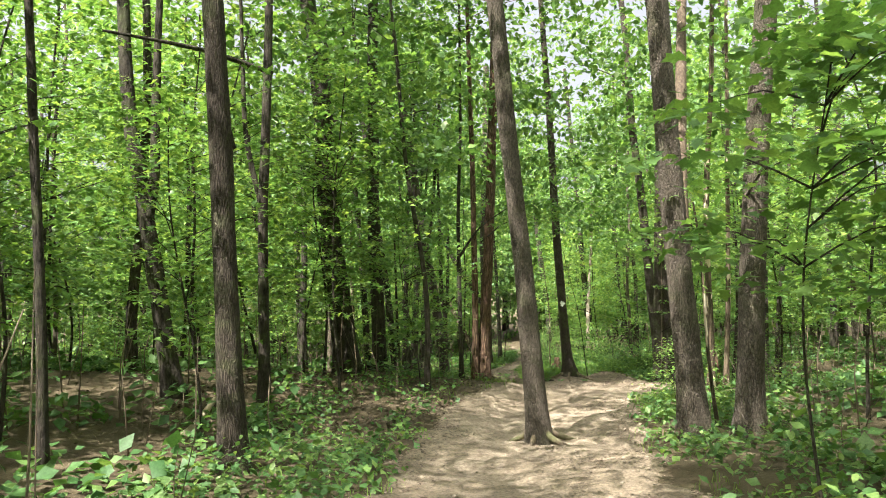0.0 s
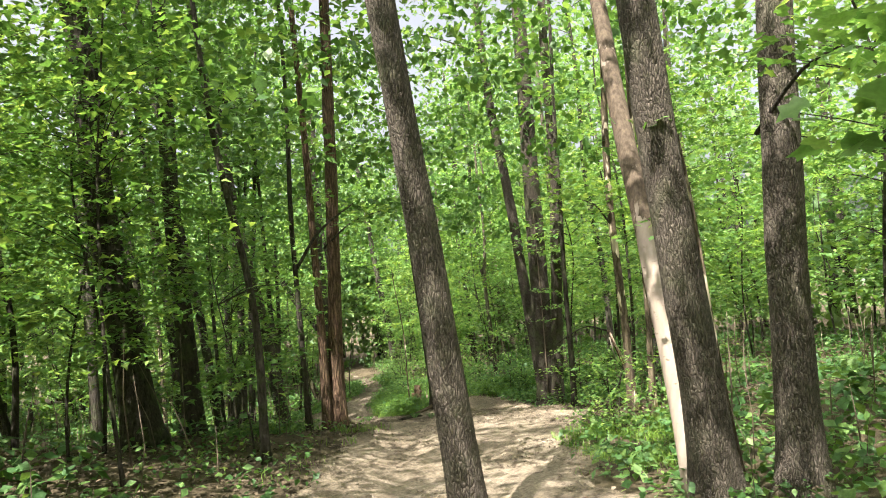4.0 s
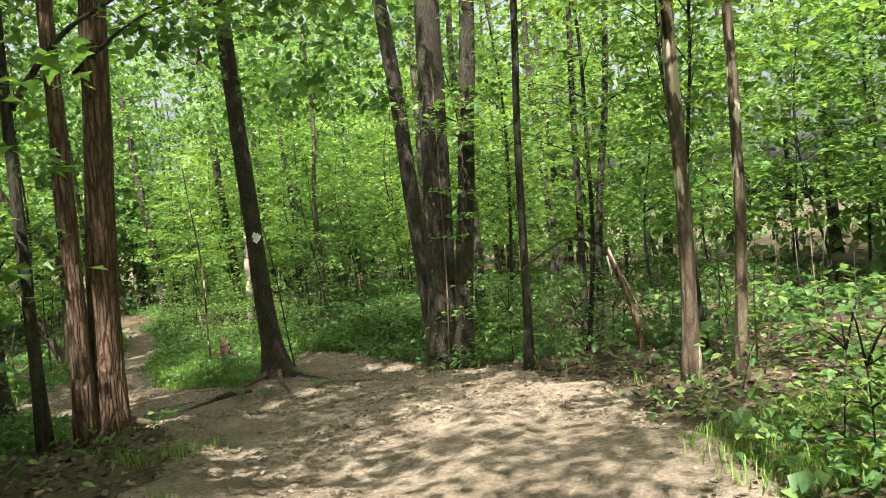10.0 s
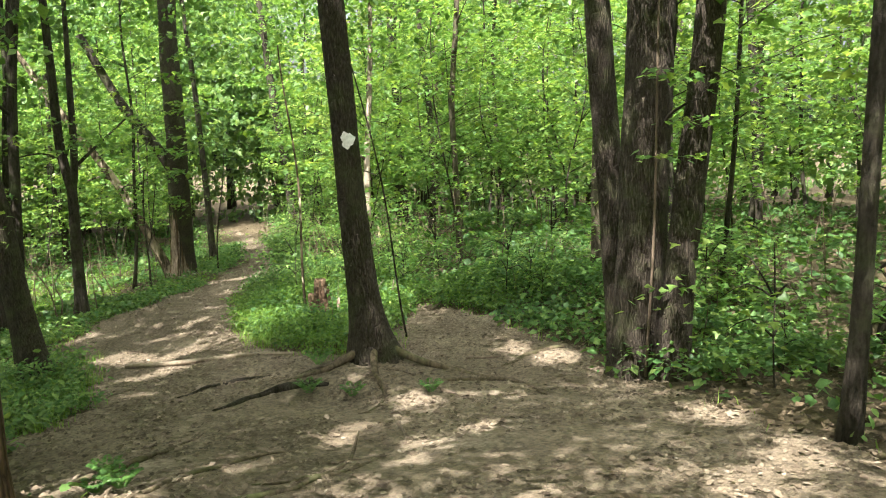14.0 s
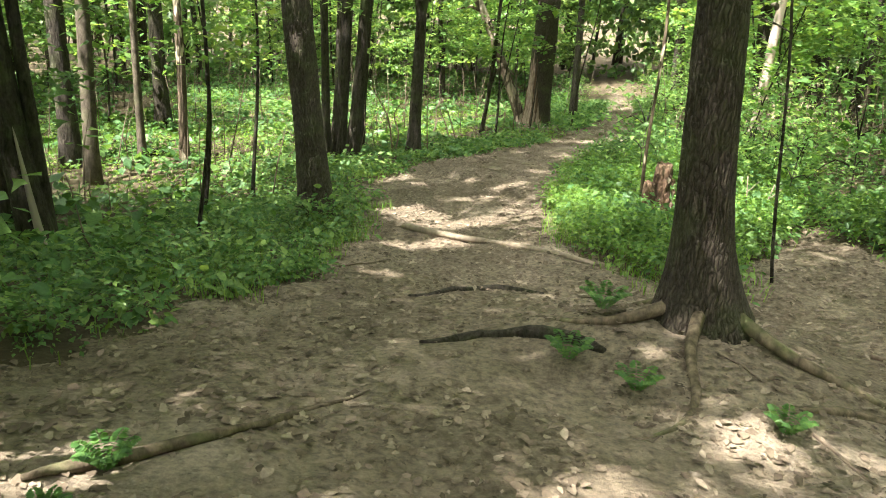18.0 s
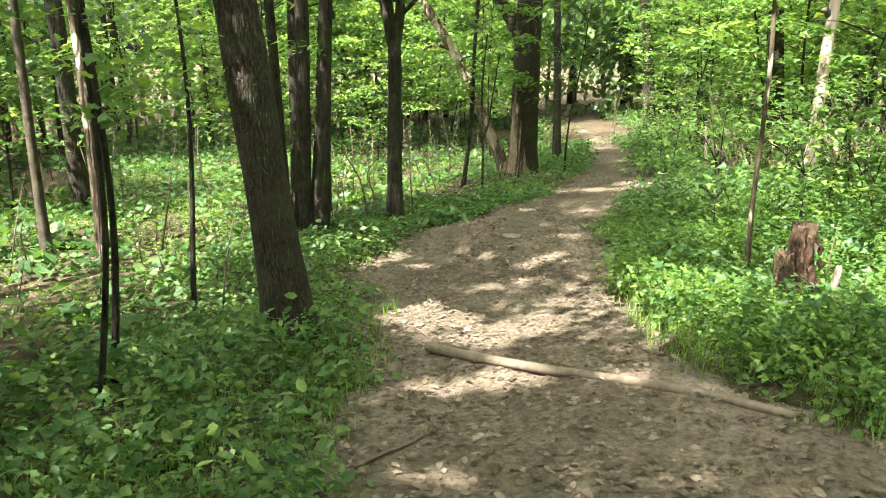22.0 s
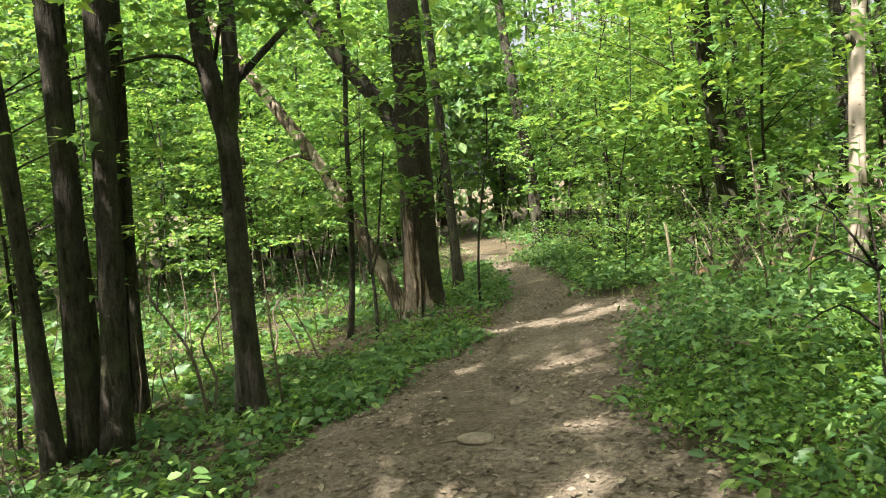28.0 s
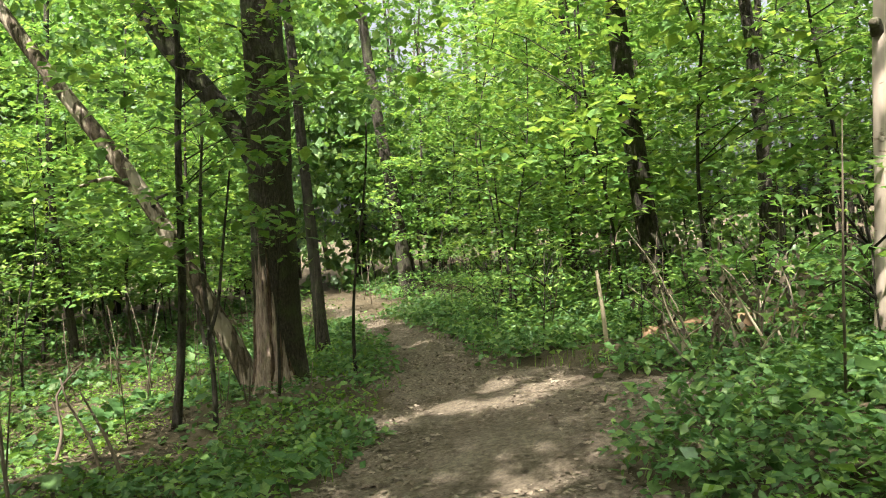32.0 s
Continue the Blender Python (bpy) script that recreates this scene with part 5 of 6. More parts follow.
lying("surface_root", [(1.92, 23.10), (2.32, 23.45), (2.54, 23.65), (2.90, 23.55)], 0.02, 0.03, BARK_DARK, "dark ridge-like root across the trail", "root", 0.25, group="surface roots")
lying("surface_root", [(2.22, 22.00), (2.60, 22.22), (2.92, 22.25), (3.27, 22.00)], 0.022, 0.05, BARK_DARK, "dark ridge-like root across the trail", "root", 0.25, group="surface roots")
lying("surface_root", [(4.2, 21.6), (4.55, 21.75), (4.90, 21.72), (5.04, 21.45), (5.05, 21.0)], 0.03, 0.014, ROOT, ROOTLAB, "root", group="surface roots")
lying("surface_root", [(3.3, 18.1), (3.54, 18.19), (4.12, 18.25), (4.43, 17.83), (4.62, 17.2)], 0.016, 0.028, ROOT, ROOTLAB, "root", group="surface roots")
lying("surface_root", [(1.57, 19.3), (2.18, 19.1), (2.84, 19.6), (3.2, 20.5)], 0.019, 0.012, ROOT, ROOTLAB, "root", group="surface roots")
lying("surface_root", [(5.2, 22.3), (5.7, 22.6), (6.14, 22.6)], 0.02, 0.035, ROOT, ROOTLAB, "root", group="surface roots")
p0_, p1_ = np.array((1.26, 25.93, floor(1.26, 25.93) + 0.04)), np.array((3.34, 24.49, floor(3.34, 24.49) + 0.012))
p = p0_ + np.linspace(0, 1, 26)[:, None] * (p1_ - p0_)
p[:, 2] = np.maximum(p[:, 2], [floor(a_, b_) + 0.012 for a_, b_, _ in p])
p[:, 2] = np.convolve(np.pad(p[:, 2], 4, mode="edge"), np.ones(9) / 9, mode="valid")
v, q, c = tube(p, np.linspace(0.038, 0.026, len(p)), 12, 0.10, 0, 4.4)
tagged(new("fallen_pole", mesh("fallen_pole", v, [q, c], WOOD_GREY)), "grey-brown weathered pole lying across the trail", "log")
for pts, r_ in (([(4.18, 21.57), (4.25, 21.35), (4.36, 21.05)], 0.012), ([(4.97, 22.75), (5.17, 22.70), (5.37, 22.69)], 0.016), ([(3.51, 20.55), (3.48, 20.25), (3.41, 20.00)], 0.014), ([(1.12, 23.97), (1.29, 24.24), (1.42, 24.45)], 0.011),
                ([(1.08, 26.60), (1.17, 26.45), (1.24, 26.25)], 0.012), ([(1.20, 27.37), (1.32, 27.25), (1.42, 27.15)], 0.010)):
    lying("stick", pts, r_, r_ * 0.6, WOOD_TWIG, "short broken stick lying on the trail", "stick", 0.7, 7, "sticks on the trail")
lying("fallen_log", [(-3.3, 9.3), (-3.45, 10.4), (-3.65, 11.8)], 0.06, 0.04, WOOD_STICK, "grey fallen branch in the undergrowth", "log", 0.8)
lying("fallen_log", [(-6.48, 30.55), (-5.58, 30.75), (-4.58, 31.05)], 0.09, 0.07, BARK_DARK, "dark fallen log in the shade", "log", 0.8)
lying("broken_log", [(5.87, 34.95), (6.12, 34.65), (6.37, 34.35)], 0.09, 0.10, WOOD_LOG, "broken log with raw orange wood", "log", 0.9, 12)
lying("broken_log", [(6.37, 34.05), (6.72, 33.90), (7.17, 33.75)], 0.11, 0.10, WOOD_LOG, "broken log with raw orange wood", "log", 0.9, 12)
lying("fallen_log", [(7.02, 33.45), (7.42, 33.15), (8.02, 33.05)], 0.10, 0.08, BARK_DARK, "dark fallen log in the thicket", "log", 0.9, 12)
for bx, by, n_ in ((6.42, 33.75, 5), (7.12, 34.35, 6), (5.72, 34.05, 4)):
    for k in range(n_):
        a_ = rng.uniform(0, 6.28)
        h_ = rng.uniform(0.5, 1.3)
        z_ = floor(bx, by) - 0.03
        p = smooth_path([(bx, by, z_), (bx + math.cos(a_) * 0.2, by + math.sin(a_) * 0.2, z_ + h_ * 0.55), (bx + math.cos(a_ + 0.3) * 0.55, by + math.sin(a_ + 0.3) * 0.55, z_ + h_)], 0.15)
        v, q, c = tube(p, np.linspace(0.011, 0.004, len(p)), 6)
        tagged(new("dead_branch", mesh("dead_branch", v, [q, c], WOOD_GREY)), "grey dead branch sticking out of brush", "branch", "dead brush")
for x, y, a_, h_ in ((-0.50, 32.75, 2.2, 1.9), (-0.43, 32.65, 1.2, 1.1), (0.22, 35.55, 2.6, 0.9), (-0.28, 36.05, 0.8, 1.0), (0.52, 34.75, 2.9, 0.8)):
    z_ = floor(x, y) - 0.03
    p = smooth_path([(x, y, z_), (x + 0.12 * math.cos(a_) * h_, y + 0.1, z_ + h_ * 0.35), (x + 0.28 * math.cos(a_ + 0.6) * h_, y + 0.15, z_ + h_ * 0.7), (x + 0.42 * math.cos(a_) * h_, y + 0.2, z_ + h_)], 0.12)
    v, q, c = tube(p, np.linspace(0.02, 0.007, len(p)), 7, 0.1)
    tagged(new("dead_branch", mesh("dead_branch", v, [q, c], WOOD_TWIG)), "crooked dark dead branch stuck in the ground", "branch", "dead brush")


def brush_heap(x, y, n_, spread, tall, label):
    """A tangle of pale dead twigs with shrivelled leaves still on them."""
    t = thing("brush_heap", x, y, floor(x, y), label, "brush", "heaps of dead brush")
    tips = []
    for k in range(n_):
        a_, d_ = rng.uniform(0, 6.28), rng.uniform(0.05, 0.5) * spread
        b_, h_ = rng.uniform(0, 6.28), tall * rng.uniform(0.45, 1.0)
        p0 = Vector((d_ * math.cos(a_), d_ * math.sin(a_), -0.05))
        p2 = p0 + Vector((spread * 0.6 * math.cos(b_), spread * 0.6 * math.sin(b_), h_))
        p1 = (p0 + p2) * 0.5 + Vector((rng.normal(0, 0.10), rng.normal(0, 0.10), 0.12 * h_))
        p = smooth_path([tuple(p0), tuple(p1), tuple(p2)], 0.12)
        r_ = rng.uniform(0.007, 0.016)
        v, q, c = tube(p, np.linspace(r_, r_ * 0.35, len(p)), 6, 0.1)
        part("twig", mesh("twig", v, [q, c], (WOOD_STICK, WOOD_GREY, WOOD_TWIG)[k % 3]), t)
        tips += [p[-1], p[len(p) * 2 // 3]]
    tips = np.repeat(np.array(tips), 5, axis=0)
    tips = tips + rng.normal(0, 0.07, tips.shape)
    tips[:, 2] = np.maximum(tips[:, 2], 0.06)
    m_ = len(tips)
    v, f = leaves(tips, rng.uniform(0, 6.28, m_), rng.normal(0.9, 0.5, m_), rng.normal(0, 0.6, m_), rng.uniform(0.05, 0.10, m_), CURLED)
    part("dead_leaves", mesh("dead_leaves", v, f, SCRAPS, smooth=False), t, "shrivelled brown leaves")


for x, y, n_, w_, h_ in ((6.75, 31.85, 14, 0.7, 0.95), (7.25, 31.75, 16, 0.8, 1.15), (7.0, 32.6, 14, 0.9, 1.45), (5.75, 32.75, 13, 0.7, 0.95), (5.25, 33.2, 10, 0.6, 0.8), (7.9, 31.6, 12, 0.7, 1.0)):
    brush_heap(x, y, n_, w_, h_, "tangle of pale dead twigs and shrivelled brown leaves")
x, y = 6.52, 31.90
p = smooth_path([(x, y, floor(x, y) - 0.05), (x + 0.01, y, floor(x, y) + 0.4), (x - 0.02, y, floor(x, y) + 0.80)], 0.1)
v, q, c = tube(p, np.linspace(0.042, 0.034, len(p)), 10, 0.15)
tagged(new("snapped_stem", mesh("snapped_stem", v, [q, c], WOOD_STICK)), "thick pale snapped stem beside a bare snag", "stick")
x, y = 5.65, 35.39
p = [(x, y, floor(x, y) - 0.05), (x - 0.03, y, floor(x, y) + 0.4), (x - 0.08, y, floor(x, y) + 0.85)]
v, q, c = tube(smooth_path(p, 0.1), np.linspace(0.028, 0.02, len(smooth_path(p, 0.1))), 8, 0.1)
tagged(new("snapped_stem", mesh("snapped_stem", v, [q, c], WOOD_STICK)), "pale snapped stem standing in herbs", "stick")


# flat stones set in the trail
def stone(x, y, sx, sy, sz, label):
    bm = bmesh.new()
    bmesh.ops.create_icosphere(bm, subdivisions=3, radius=1.0)
    for vt in bm.verts:
        k = 1 + 0.22 * noise.noise(vt.co * 1.4 + Vector((x, y, 0)))
        vt.co = Vector((vt.co.x * sx * k, vt.co.y * sy * k, vt.co.z * sz * k))
    me = bpy.data.meshes.new("stone")
    bm.to_mesh(me)
    bm.free()
    for pl in me.polygons:
        pl.use_smooth = True
    me.materials.append(STONE)
    ob = new("stone", me)
    ob.matrix_basis = pose(x, y, floor(x, y) + sz * 0.1, 0, 0, x * 90)
    return tagged(ob, label, "stone", "stones in the trail")


stone(2.35, 30.69, 0.10, 0.07, 0.035, "flat pale stone set in the trail")
stone(1.89, 29.84, 0.13, 0.10, 0.03, "broad flat stone bedded in the trail")
stone(4.64, 21.22, 0.09, 0.06, 0.04, "pale stone beside a surface root")
stone(3.35, 22.9, 0.05, 0.04, 0.03, "small stone among the roots")

# the roots of the blazed tree are parts of it
blazed = next(o for o in scene.objects if o.get("label", "").startswith("leaning dark tree with a white"))
bx, by, bz_ = blazed.location
for pts, r0, r1 in (([(3.70, 22.34), (3.60, 21.98), (3.60, 21.66), (3.50, 21.40), (3.30, 21.2)], 0.046, 0.012), ([(3.64, 22.42), (3.34, 22.32), (3.02, 22.36), (2.75, 22.6)], 0.052, 0.014),
                    ([(3.80, 22.40), (4.1, 22.18), (4.5, 22.0), (4.95, 21.7)], 0.05, 0.012), ([(3.68, 22.52), (3.36, 22.8), (3.0, 22.95)], 0.052, 0.016)):
    p = smooth_path([(bx, by, 0)] + [(px + 0.12, py, 0) for px, py in pts], 0.06)
    rad = np.linspace(r0, r1, len(p))
    u = np.linspace(0, 1, len(p))
    for k in range(len(p)):
        p[k, 2] = floor(p[k, 0], p[k, 1]) + 0.24 * (1 - u[k]) ** 3 - rad[k] * 0.4
    p -= np.array([bx, by, bz_])
    v, q, c = tube(p, rad, 10, 0.16, 0, r0 * 40)
    part("root", mesh("root", v, [q, c], ROOT), blazed)

# the rotten stump: two standing stubs with crumbling plates, and a splinter
st = thing("rotten_stump", 4.12, 26.47, floor(4.12, 26.47), "rotten reddish tree stump with broken stubs", "stump")
for nm, ox, oy, r_, h_, mt, jag in (("tall_stub", -0.02, 0.04, 0.088, 0.74, WOOD_ROT, 0.012), ("cut_stub", -0.155, 0.0, 0.066, 0.52, WOOD_ROT, 0.012), ("splinter", 0.22, -0.02, 0.045, 0.42, WOOD_TORN, 0.0)):
    sd, rows_ = 34, 40
    vs = []
    for k in range(rows_):
        u = k / (rows_ - 1)
        for j in range(sd):
            a_ = j * 2 * math.pi / sd
            q_ = Vector((math.cos(a_), math.sin(a_), 0))
            plate = noise.cell((math.cos(a_) * 2.2 + 5, math.sin(a_) * 2.2 + ox * 9, u * 7.3))
            rr_ = r_ * (1.12 - 0.14 * u) * (1 + 0.22 * noise.noise((q_.x * 1.7 + ox * 9, q_.y * 1.7, u * 3)) + 0.16 * plate + 0.14 * noise.noise((q_.x * 8, q_.y * 8, u * 22)))
            top = h_ + jag * 2.2 * noise.noise((q_.x * 3.2 + ox * 7, q_.y * 3.2, 3.3))
            if nm == "splinter":
                top = h_ * (0.72 + 0.3 * math.cos(a_ - 0.6)) + 0.02 * noise.noise((q_.x * 4, q_.y * 4, 1))
                rr_ *= (0.55 + 0.45 * abs(math.cos(a_ - 0.4)))
            vs.append((ox + rr_ * q_.x - 0.03 * u, oy + rr_ * q_.y, -0.12 + u * (top + 0.12)))
    vs.append((ox - 0.03, oy, h_ - 0.03 if nm != "splinter" else h_ * 0.62))
    qs = [(k * sd + j, k * sd + (j + 1) % sd, (k + 1) * sd + (j + 1) % sd, (k + 1) * sd + j) for k in range(rows_ - 1) for j in range(sd)]
    ts = [((rows_ - 1) * sd + j, (rows_ - 1) * sd + (j + 1) % sd, rows_ * sd) for j in range(sd)]
    part(nm, mesh(nm, np.array(vs), [np.array(qs), np.array(ts)], mt, smooth=False), st)
for k in range(16):
    a_, zf = rng.uniform(math.pi, 2 * math.pi), rng.uniform(0.2, 0.72)
    fv, ff = leaves(np.array([(-0.02 + 0.108 * math.cos(a_), 0.04 + 0.108 * math.sin(a_), zf)]), np.array([a_ + 1.57]), np.array([rng.uniform(0.9, 1.9)]), np.array([rng.normal(0, 0.5)]), rng.uniform(0.05, 0.10), CURLED)
    part("bark_flake", mesh("bark_flake", np.vstack([fv, fv + np.array([0.003, -0.007, 0])]), [np.vstack([ff[0], ff[0][:, ::-1] + 4])], (WOOD_ROT, WOOD_GREY)[k % 3 == 0]), st)

# pale dead stalks with forked tips round the stump
for x, y, h_, lx in ((4.97, 26.30, 0.62, -0.06), (5.07, 26.20, 0.55, 0.10)):
    z_ = floor(x, y)
    t = thing("dead_stalk", x, y, z_, "pale dead stalk standing by a rotten stump", "stalk", "dead stalks")
    for pts, r0 in (([(0, 0, -0.04), (lx * 0.4, 0, h_ * 0.5), (lx, 0.01, h_)], 0.011), ([(lx * 0.7, 0, h_ * 0.72), (lx * 0.7 + 0.05, 0.01, h_ * 0.8), (lx * 0.7 + 0.11, 0.02, h_ * 0.92)], 0.006)):
        p = smooth_path(pts, 0.08)
        v, q, c = tube(p, np.linspace(r0, r0 * 0.5, len(p)), 7, 0.12)
        part("stem" if r0 > 0.01 else "twig", mesh("stem", v, [q, c], WOOD_GREY), t)

# a sapling snapped over, its torn fibres hanging
x, y = 6.45, 17.17
z_ = floor(x, y)
t = thing("broken_sapling", x, y, z_, "snapped sapling bent over with torn pinkish fibres", "sapling")
hb = 0.40 - z_
for nm, pts, r0, r1, mt in (("stem", [(0, 0, -0.05), (-0.05, 0.08, hb * 0.4), (-0.16, 0.2, hb * 0.75), (-0.24, 0.3, hb)], 0.034, 0.022, BARK_RED), ("fallen_top", [(-0.23, 0.3, hb - 0.02), (-0.6, 0.45, hb + 0.1), (-1.0, 0.5, hb - 0.05), (-1.4, 0.6, hb - 0.3)], 0.018, 0.007, BARK_DARK),
                            ("torn_strip", [(-0.22, 0.26, hb - 0.05), (-0.15, 0.15, hb * 0.72), (-0.10, 0.08, hb * 0.5)], 0.018, 0.006, WOOD_TORN), ("torn_strip", [(-0.17, 0.16, hb * 0.78), (-0.08, 0.08, hb * 0.6), (-0.03, 0.0, hb * 0.42)], 0.016, 0.005, WOOD_TORN),
                            ("torn_strip", [(-0.24, 0.26, hb * 0.9), (-0.22, 0.2, hb * 0.7), (-0.17, 0.12, hb * 0.55)], 0.014, 0.004, WOOD_BARE)):
    p = smooth_path(pts, 0.1)
    v, q, c = tube(p, np.linspace(r0, r1, len(p)), 9, 0.15)
    part(nm, mesh(nm, v, [q, c], mt), t)

# the torn face of the split tree: ragged strips of raw wood and hanging bark
for k, (deg, wide, tall_, out_, mt) in enumerate(((-158, 12, 1.1, 1.04, BARK_RED), (-144, 9, 1.9, 1.06, WOOD_TORN), (-131, 8, 2.3, 1.08, WOOD_TORN), (-120, 7, 1.7, 1.10, WOOD_TORN), (-110, 6, 2.0, 1.07, BARK_RED),
                                                 (-101, 7, 1.35, 1.09, WOOD_TORN), (-91, 6, 1.05, 1.06, BARK_RED), (-82, 7, 0.7, 1.05, WOOD_TORN), (-71, 7, 0.45, 1.05, BARK_RED))):
    vs, rows_, cols_ = [], 24, 7
    for n_ in range(rows_):
        u = n_ / (rows_ - 1)
        z_ = -0.12 + (tall_ + 0.12) * u
        half_ = math.radians(wide * (1.25 - 0.5 * u) * (1 - u ** 5) + 0.6 + 2.5 * noise.noise((u * 7, k * 3.0, 4.0)))
        mid_ = math.radians(deg - 5 * u + 5 * noise.noise((u * 4, k * 5.0, 9.0)))
        for m_ in range(cols_):
            w_ = m_ / (cols_ - 1) * 2 - 1
            a_ = mid_ + half_ * w_
            r_ = 0.33 * (1 - 0.55 * z_ / 16) * (1 + 0.35 * math.exp(-max(z_, 0) / 0.35)) * (out_ + 0.03 - 0.10 * abs(w_) ** 3)
            r_ += 0.025 * noise.noise((w_ * 3 + k, z_ * 1.6, 2.0)) + 0.012 * noise.noise((w_ * 9, z_ * 5, 6.0))
            vs.append((r_ * math.cos(a_) + 0.02 * z_, r_ * math.sin(a_) - 0.006 * z_, z_))
    qs = [(n_ * cols_ + m_, n_ * cols_ + m_ + 1, (n_ + 1) * cols_ + m_ + 1, (n_ + 1) * cols_ + m_) for n_ in range(rows_ - 1) for m_ in range(cols_ - 1)]
    part("torn_strip", mesh("torn_strip", np.array(vs), np.array(qs), mt), split, "strip of torn pinkish wood")
for k in range(5):
    a_ = math.radians(-130 + k * 14)
    p = smooth_path([(0.50 * math.cos(a_), 0.50 * math.sin(a_), -0.06), (0.44 * math.cos(a_), 0.44 * math.sin(a_), 0.12), (0.38 * math.cos(a_), 0.38 * math.sin(a_), (0.35, 0.45, 0.25, 0.4, 0.3)[k])], 0.1)
    v, q, c = tube(p, np.linspace(0.06, 0.014, len(p)), 7, 0.2, 0, k)
    part("splinter", mesh("splinter", v, [q, c], WOOD_TORN), split, "pale splintered wood")

cx_, cy_ = 2.27 + rng.normal(0, 0.3, 170), 37.77 + rng.normal(0, 0.14, 170)
v, f = leaves(np.stack([cx_, cy_, lie(cx_, cy_) + 0.02], 1), rng.uniform(0, 6.28, 170), rng.normal(0, 0.3, 170), rng.normal(0, 0.4, 170), rng.uniform(0.03, 0.11, 170), CURLED)
tagged(new("wood_chips", mesh("wood_chips", v, f, WOOD_BARE, smooth=False)), "pale wood chips at the foot of a split tree", "wood chips", kind="stuff")

# the thin pale pole and other single saplings by the trail
for x, y, h_, r_, lx, mt, lab in ((4.02, 27.35, 4.6, 0.024, -0.05, BARK_PATCH, "thin pale sapling pole standing among herbs"), (1.24, 36.15, 3.2, 0.03, 0.04, BARK_DARK, "thin dark sapling stem beside the trail"), (-0.83, 25.35, 3.2, 0.028, 0.03, BARK_DARK, "thin dark sapling stem in a herb bed"),
                                  (-1.18, 27.45, 3.4, 0.03, 0.02, BARK_DARK, "thin dark sapling stem in a herb bed"), (-0.58, 24.75, 3.0, 0.022, 0.06, BARK_DARK, "thin dark sapling stem in a herb bed"), (4.76, 24.15, 4.2, 0.014, -0.17, BARK_DARK, "dark slim sapling behind the blazed tree"),
                                  (4.67, 26.15, 1.3, 0.012, -0.15, WOOD_TWIG, "bent thin stem among broad leaves"), (6.87, 41.25, 3.4, 0.03, -0.03, BARK_DARK, "thin dark sapling where the trail narrows"), (3.72, 9.95, 3.4, 0.03, -0.1, BARK_PATCH, "thin crooked pale stem between two big trees"), (2.02, 37.35, 2.8, 0.02, 0.12, BARK_DARK, "thin crooked dark stem beside the split tree"),
                                  (3.12, 37.75, 3.6, 0.025, 0.1, BARK_DARK, "thin crooked dark stem beside the split tree")):
    z_ = floor(x, y)
    zs = np.arange(-0.08, h_, 0.25)
    p = np.stack([x + lx * zs + 0.05 * np.sin(zs * 1.6 + x), y + 0.03 * np.sin(zs * 1.9 + y), z_ + zs], 1)
    v, q, c = tube(p, np.linspace(r_, r_ * 0.45, len(p)), 9, 0.12)
    t = thing("slim_sapling", x, y, z_, lab, "sapling")
    v = v - np.array([x, y, z_])
    part("stem", mesh("stem", v, [q, c], mt), t)
    if x == 1.24:
        p = smooth_path([(0.03, 0, 1.0), (0.16, -0.02, 1.35), (0.24, -0.04, 1.9), (0.38, -0.05, 2.8)], 0.15)
        v, q, c = tube(p, np.linspace(0.02, 0.01, len(p)), 8, 0.12)
        part("fork", mesh("fork", v, [q, c], mt), t)
    if h_ > 2 and mt is not WOOD_TWIG:
        pts, cen = crown_points(9, 14, h_ * 0.55, h_ + 0.3, 0.7, radius=0.35)
        part("leaves", foliage("leaves", pts + np.array([lx * h_ * 0.8, 0, 0]), 0.085, LOBED, LEAF, 0.4), t)


# ferns and seedlings growing on the trail
def fern(x, y, size, label):
    t = thing("fern", x, y, floor(x, y), label, "fern", "plants on the trail")
    for k in range(7):
        a_ = k * 0.9 + x
        n_ = 13
        u = np.linspace(0.12, 1, n_)
        rr_ = size * 0.62 * u
        zz = size * (1.35 * u - 0.75 * u ** 2) + 0.01
        c = np.stack([rr_ * math.cos(a_), rr_ * math.sin(a_), zz], 1)
        pts = np.repeat(c, 2, 0)
        hd = np.tile([a_ + 1.15, a_ - 1.15], n_)
        sz_ = np.repeat(size * 0.17 * np.sin(np.clip(u, 0.1, 0.97) * math.pi) ** 0.7 + 0.01, 2)
        v, f = leaves(pts, hd, np.full(2 * n_, 0.12), rng.normal(0, 0.35, 2 * n_), sz_, SIMPLE)
        part("frond", mesh("frond", v, f, FERN, smooth=False), t)
    return t


for x, y, sz_ in ((1.52, 20.08, 0.17), (1.66, 19.40, 0.18), (1.58, 19.70, 0.12), (1.52, 19.50, 0.13), (3.07, 21.90, 0.22), (3.27, 22.45, 0.25), (3.42, 21.65, 0.2), (4.07, 21.35, 0.18)):
    fern(x, y, sz_, "small green fern growing on the trail")

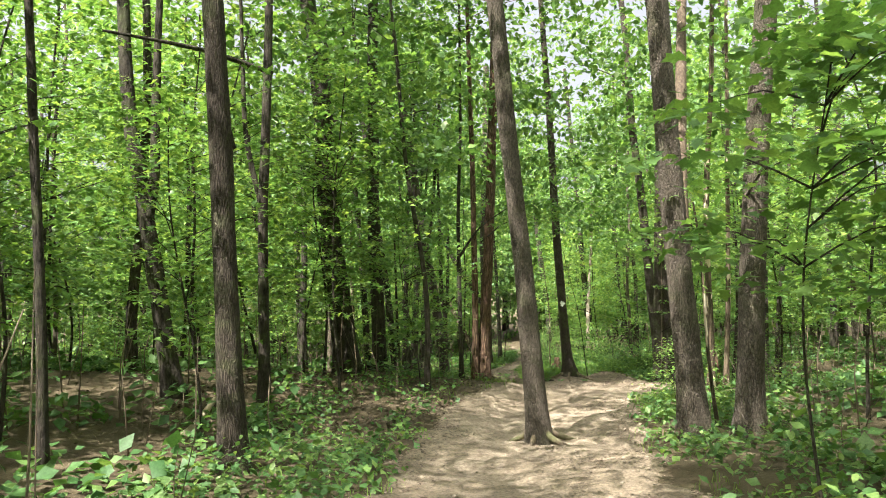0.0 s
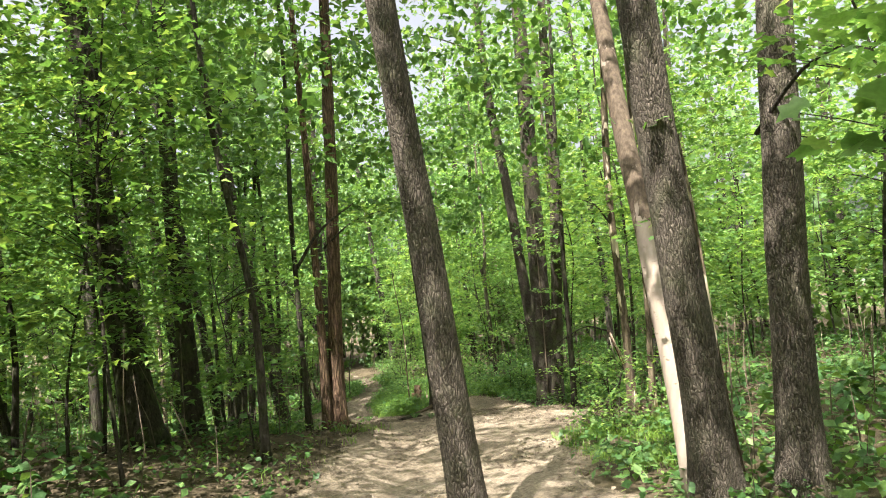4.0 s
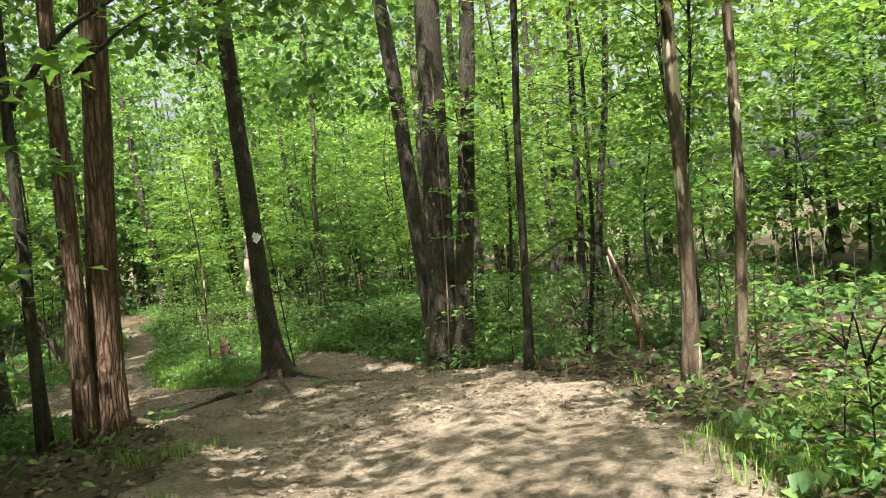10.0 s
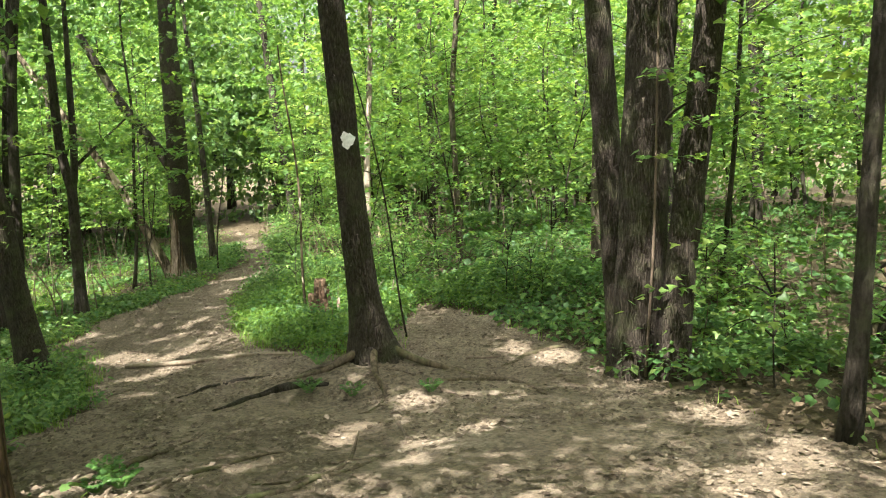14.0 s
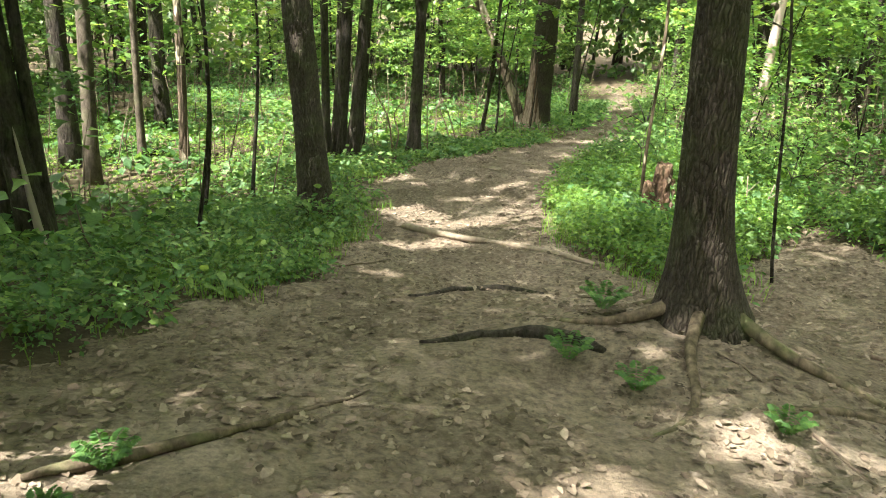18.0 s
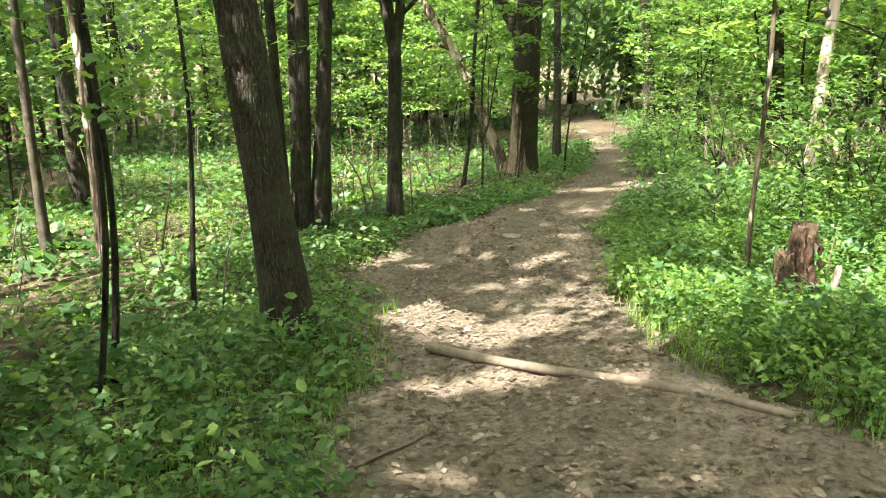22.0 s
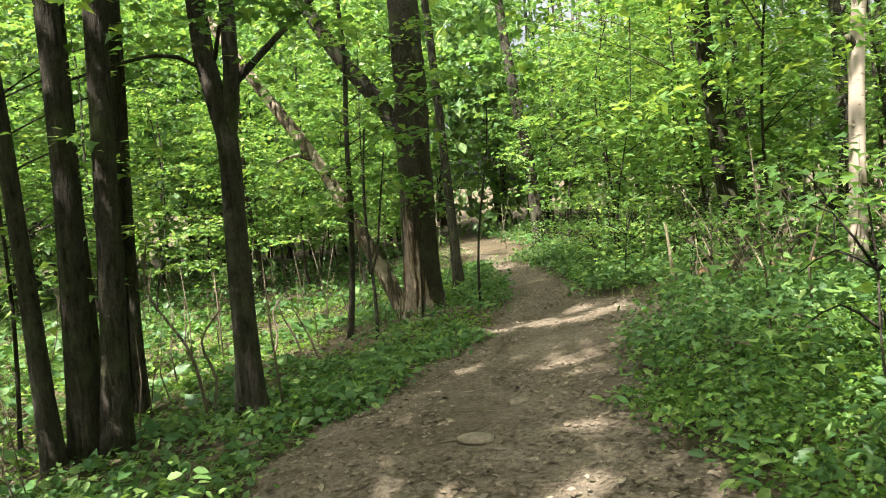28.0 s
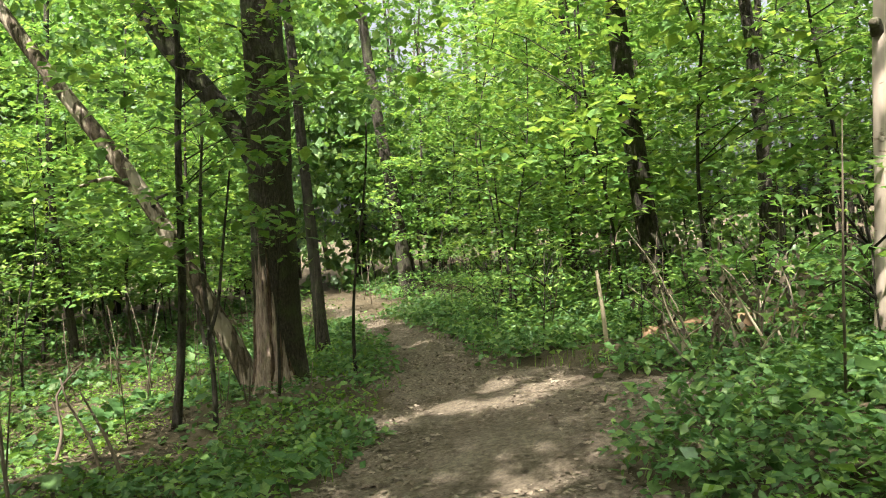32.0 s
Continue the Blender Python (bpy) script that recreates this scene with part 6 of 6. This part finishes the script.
# leafy boughs that hang out from trunks over the trail
def leafy_bough(label_start, centre, root_z, reach, n_sprays):
    t = next(o for o in scene.objects if o.get("label", "").startswith(label_start))
    o = np.array(t.location)
    c = np.array(centre)
    rel = c - o
    zc = rng.normal(0, 0.22, n_sprays)
    ac, rc = rng.uniform(0, 6.28, n_sprays), reach * np.sqrt(rng.uniform(0, 1, n_sprays))
    cen = rel + np.stack([rc * np.cos(ac), rc * np.sin(ac) * 0.7, zc], 1)
    rr, aa = 0.38 * np.sqrt(rng.uniform(0, 1, (n_sprays, 24))), rng.uniform(0, 6.28, (n_sprays, 24))
    pts = cen[:, None] + np.stack([rr * np.cos(aa), rr * np.sin(aa), -0.3 * rr ** 2 + rng.normal(0, 0.03, rr.shape)], 2)
    pts = pts.reshape(-1, 3)
    pts = pts[clear_of_flecks(pts + o, 0.05)]
    b = part("leafy_bough", foliage("leafy_bough", pts, 0.095, LOBED, LEAF, 0.3), t, "bright green maple leaves")
    tagged(b, kind="stuff")
    p = smooth_path([(0, 0, root_z), (rel[0] * 0.5, rel[1] * 0.5, (root_z + rel[2]) / 2 + 0.15), tuple(rel)], 0.2)
    v, q, c2 = tube(p, np.linspace(0.022, 0.007, len(p)), 6)
    part("twig", mesh("twig", v, [q, c2], BARK_DARK), b)


for lab, cen, rz, rc, ns in (("red-brown stringy", (2.1, 18.0, 3.1), 3.6, 1.0, 22), ("slim tree with flaking", (4.9, 15.3, 2.7), 3.2, 0.9, 20), ("thick middle trunk", (6.2, 20.6, 2.3), 3.2, 0.7, 12), ("thick middle trunk", (6.5, 20.7, 1.1), 2.2, 0.5, 6),
                             ("big tree with a torn", (1.62, 37.35, 2.0), 4.6, 1.2, 18), ("dark tree that forks", (0.42, 31.35, 1.2), 3.4, 0.9, 16), ("leaning dark tree at the bend", (-0.78, 25.55, 2.0), 3.6, 1.0, 18), ("stout dark tree", (3.9, 8.3, 2.8), 3.0, 0.9, 16),
                             ("straight grey-brown", (-2.6, 8.6, 3.4), 3.4, 0.9, 12), ("upright dark tree", (-1.3, 17.2, 1.9), 2.6, 1.2, 22), ("thick dark tree half", (-2.8, 15.9, 3.8), 3.6, 1.2, 22), ("dark tree at the thicket", (7.02, 36.15, 1.0), 3.0, 1.0, 18)):
    leafy_bough(lab, cen, rz, rc, ns)
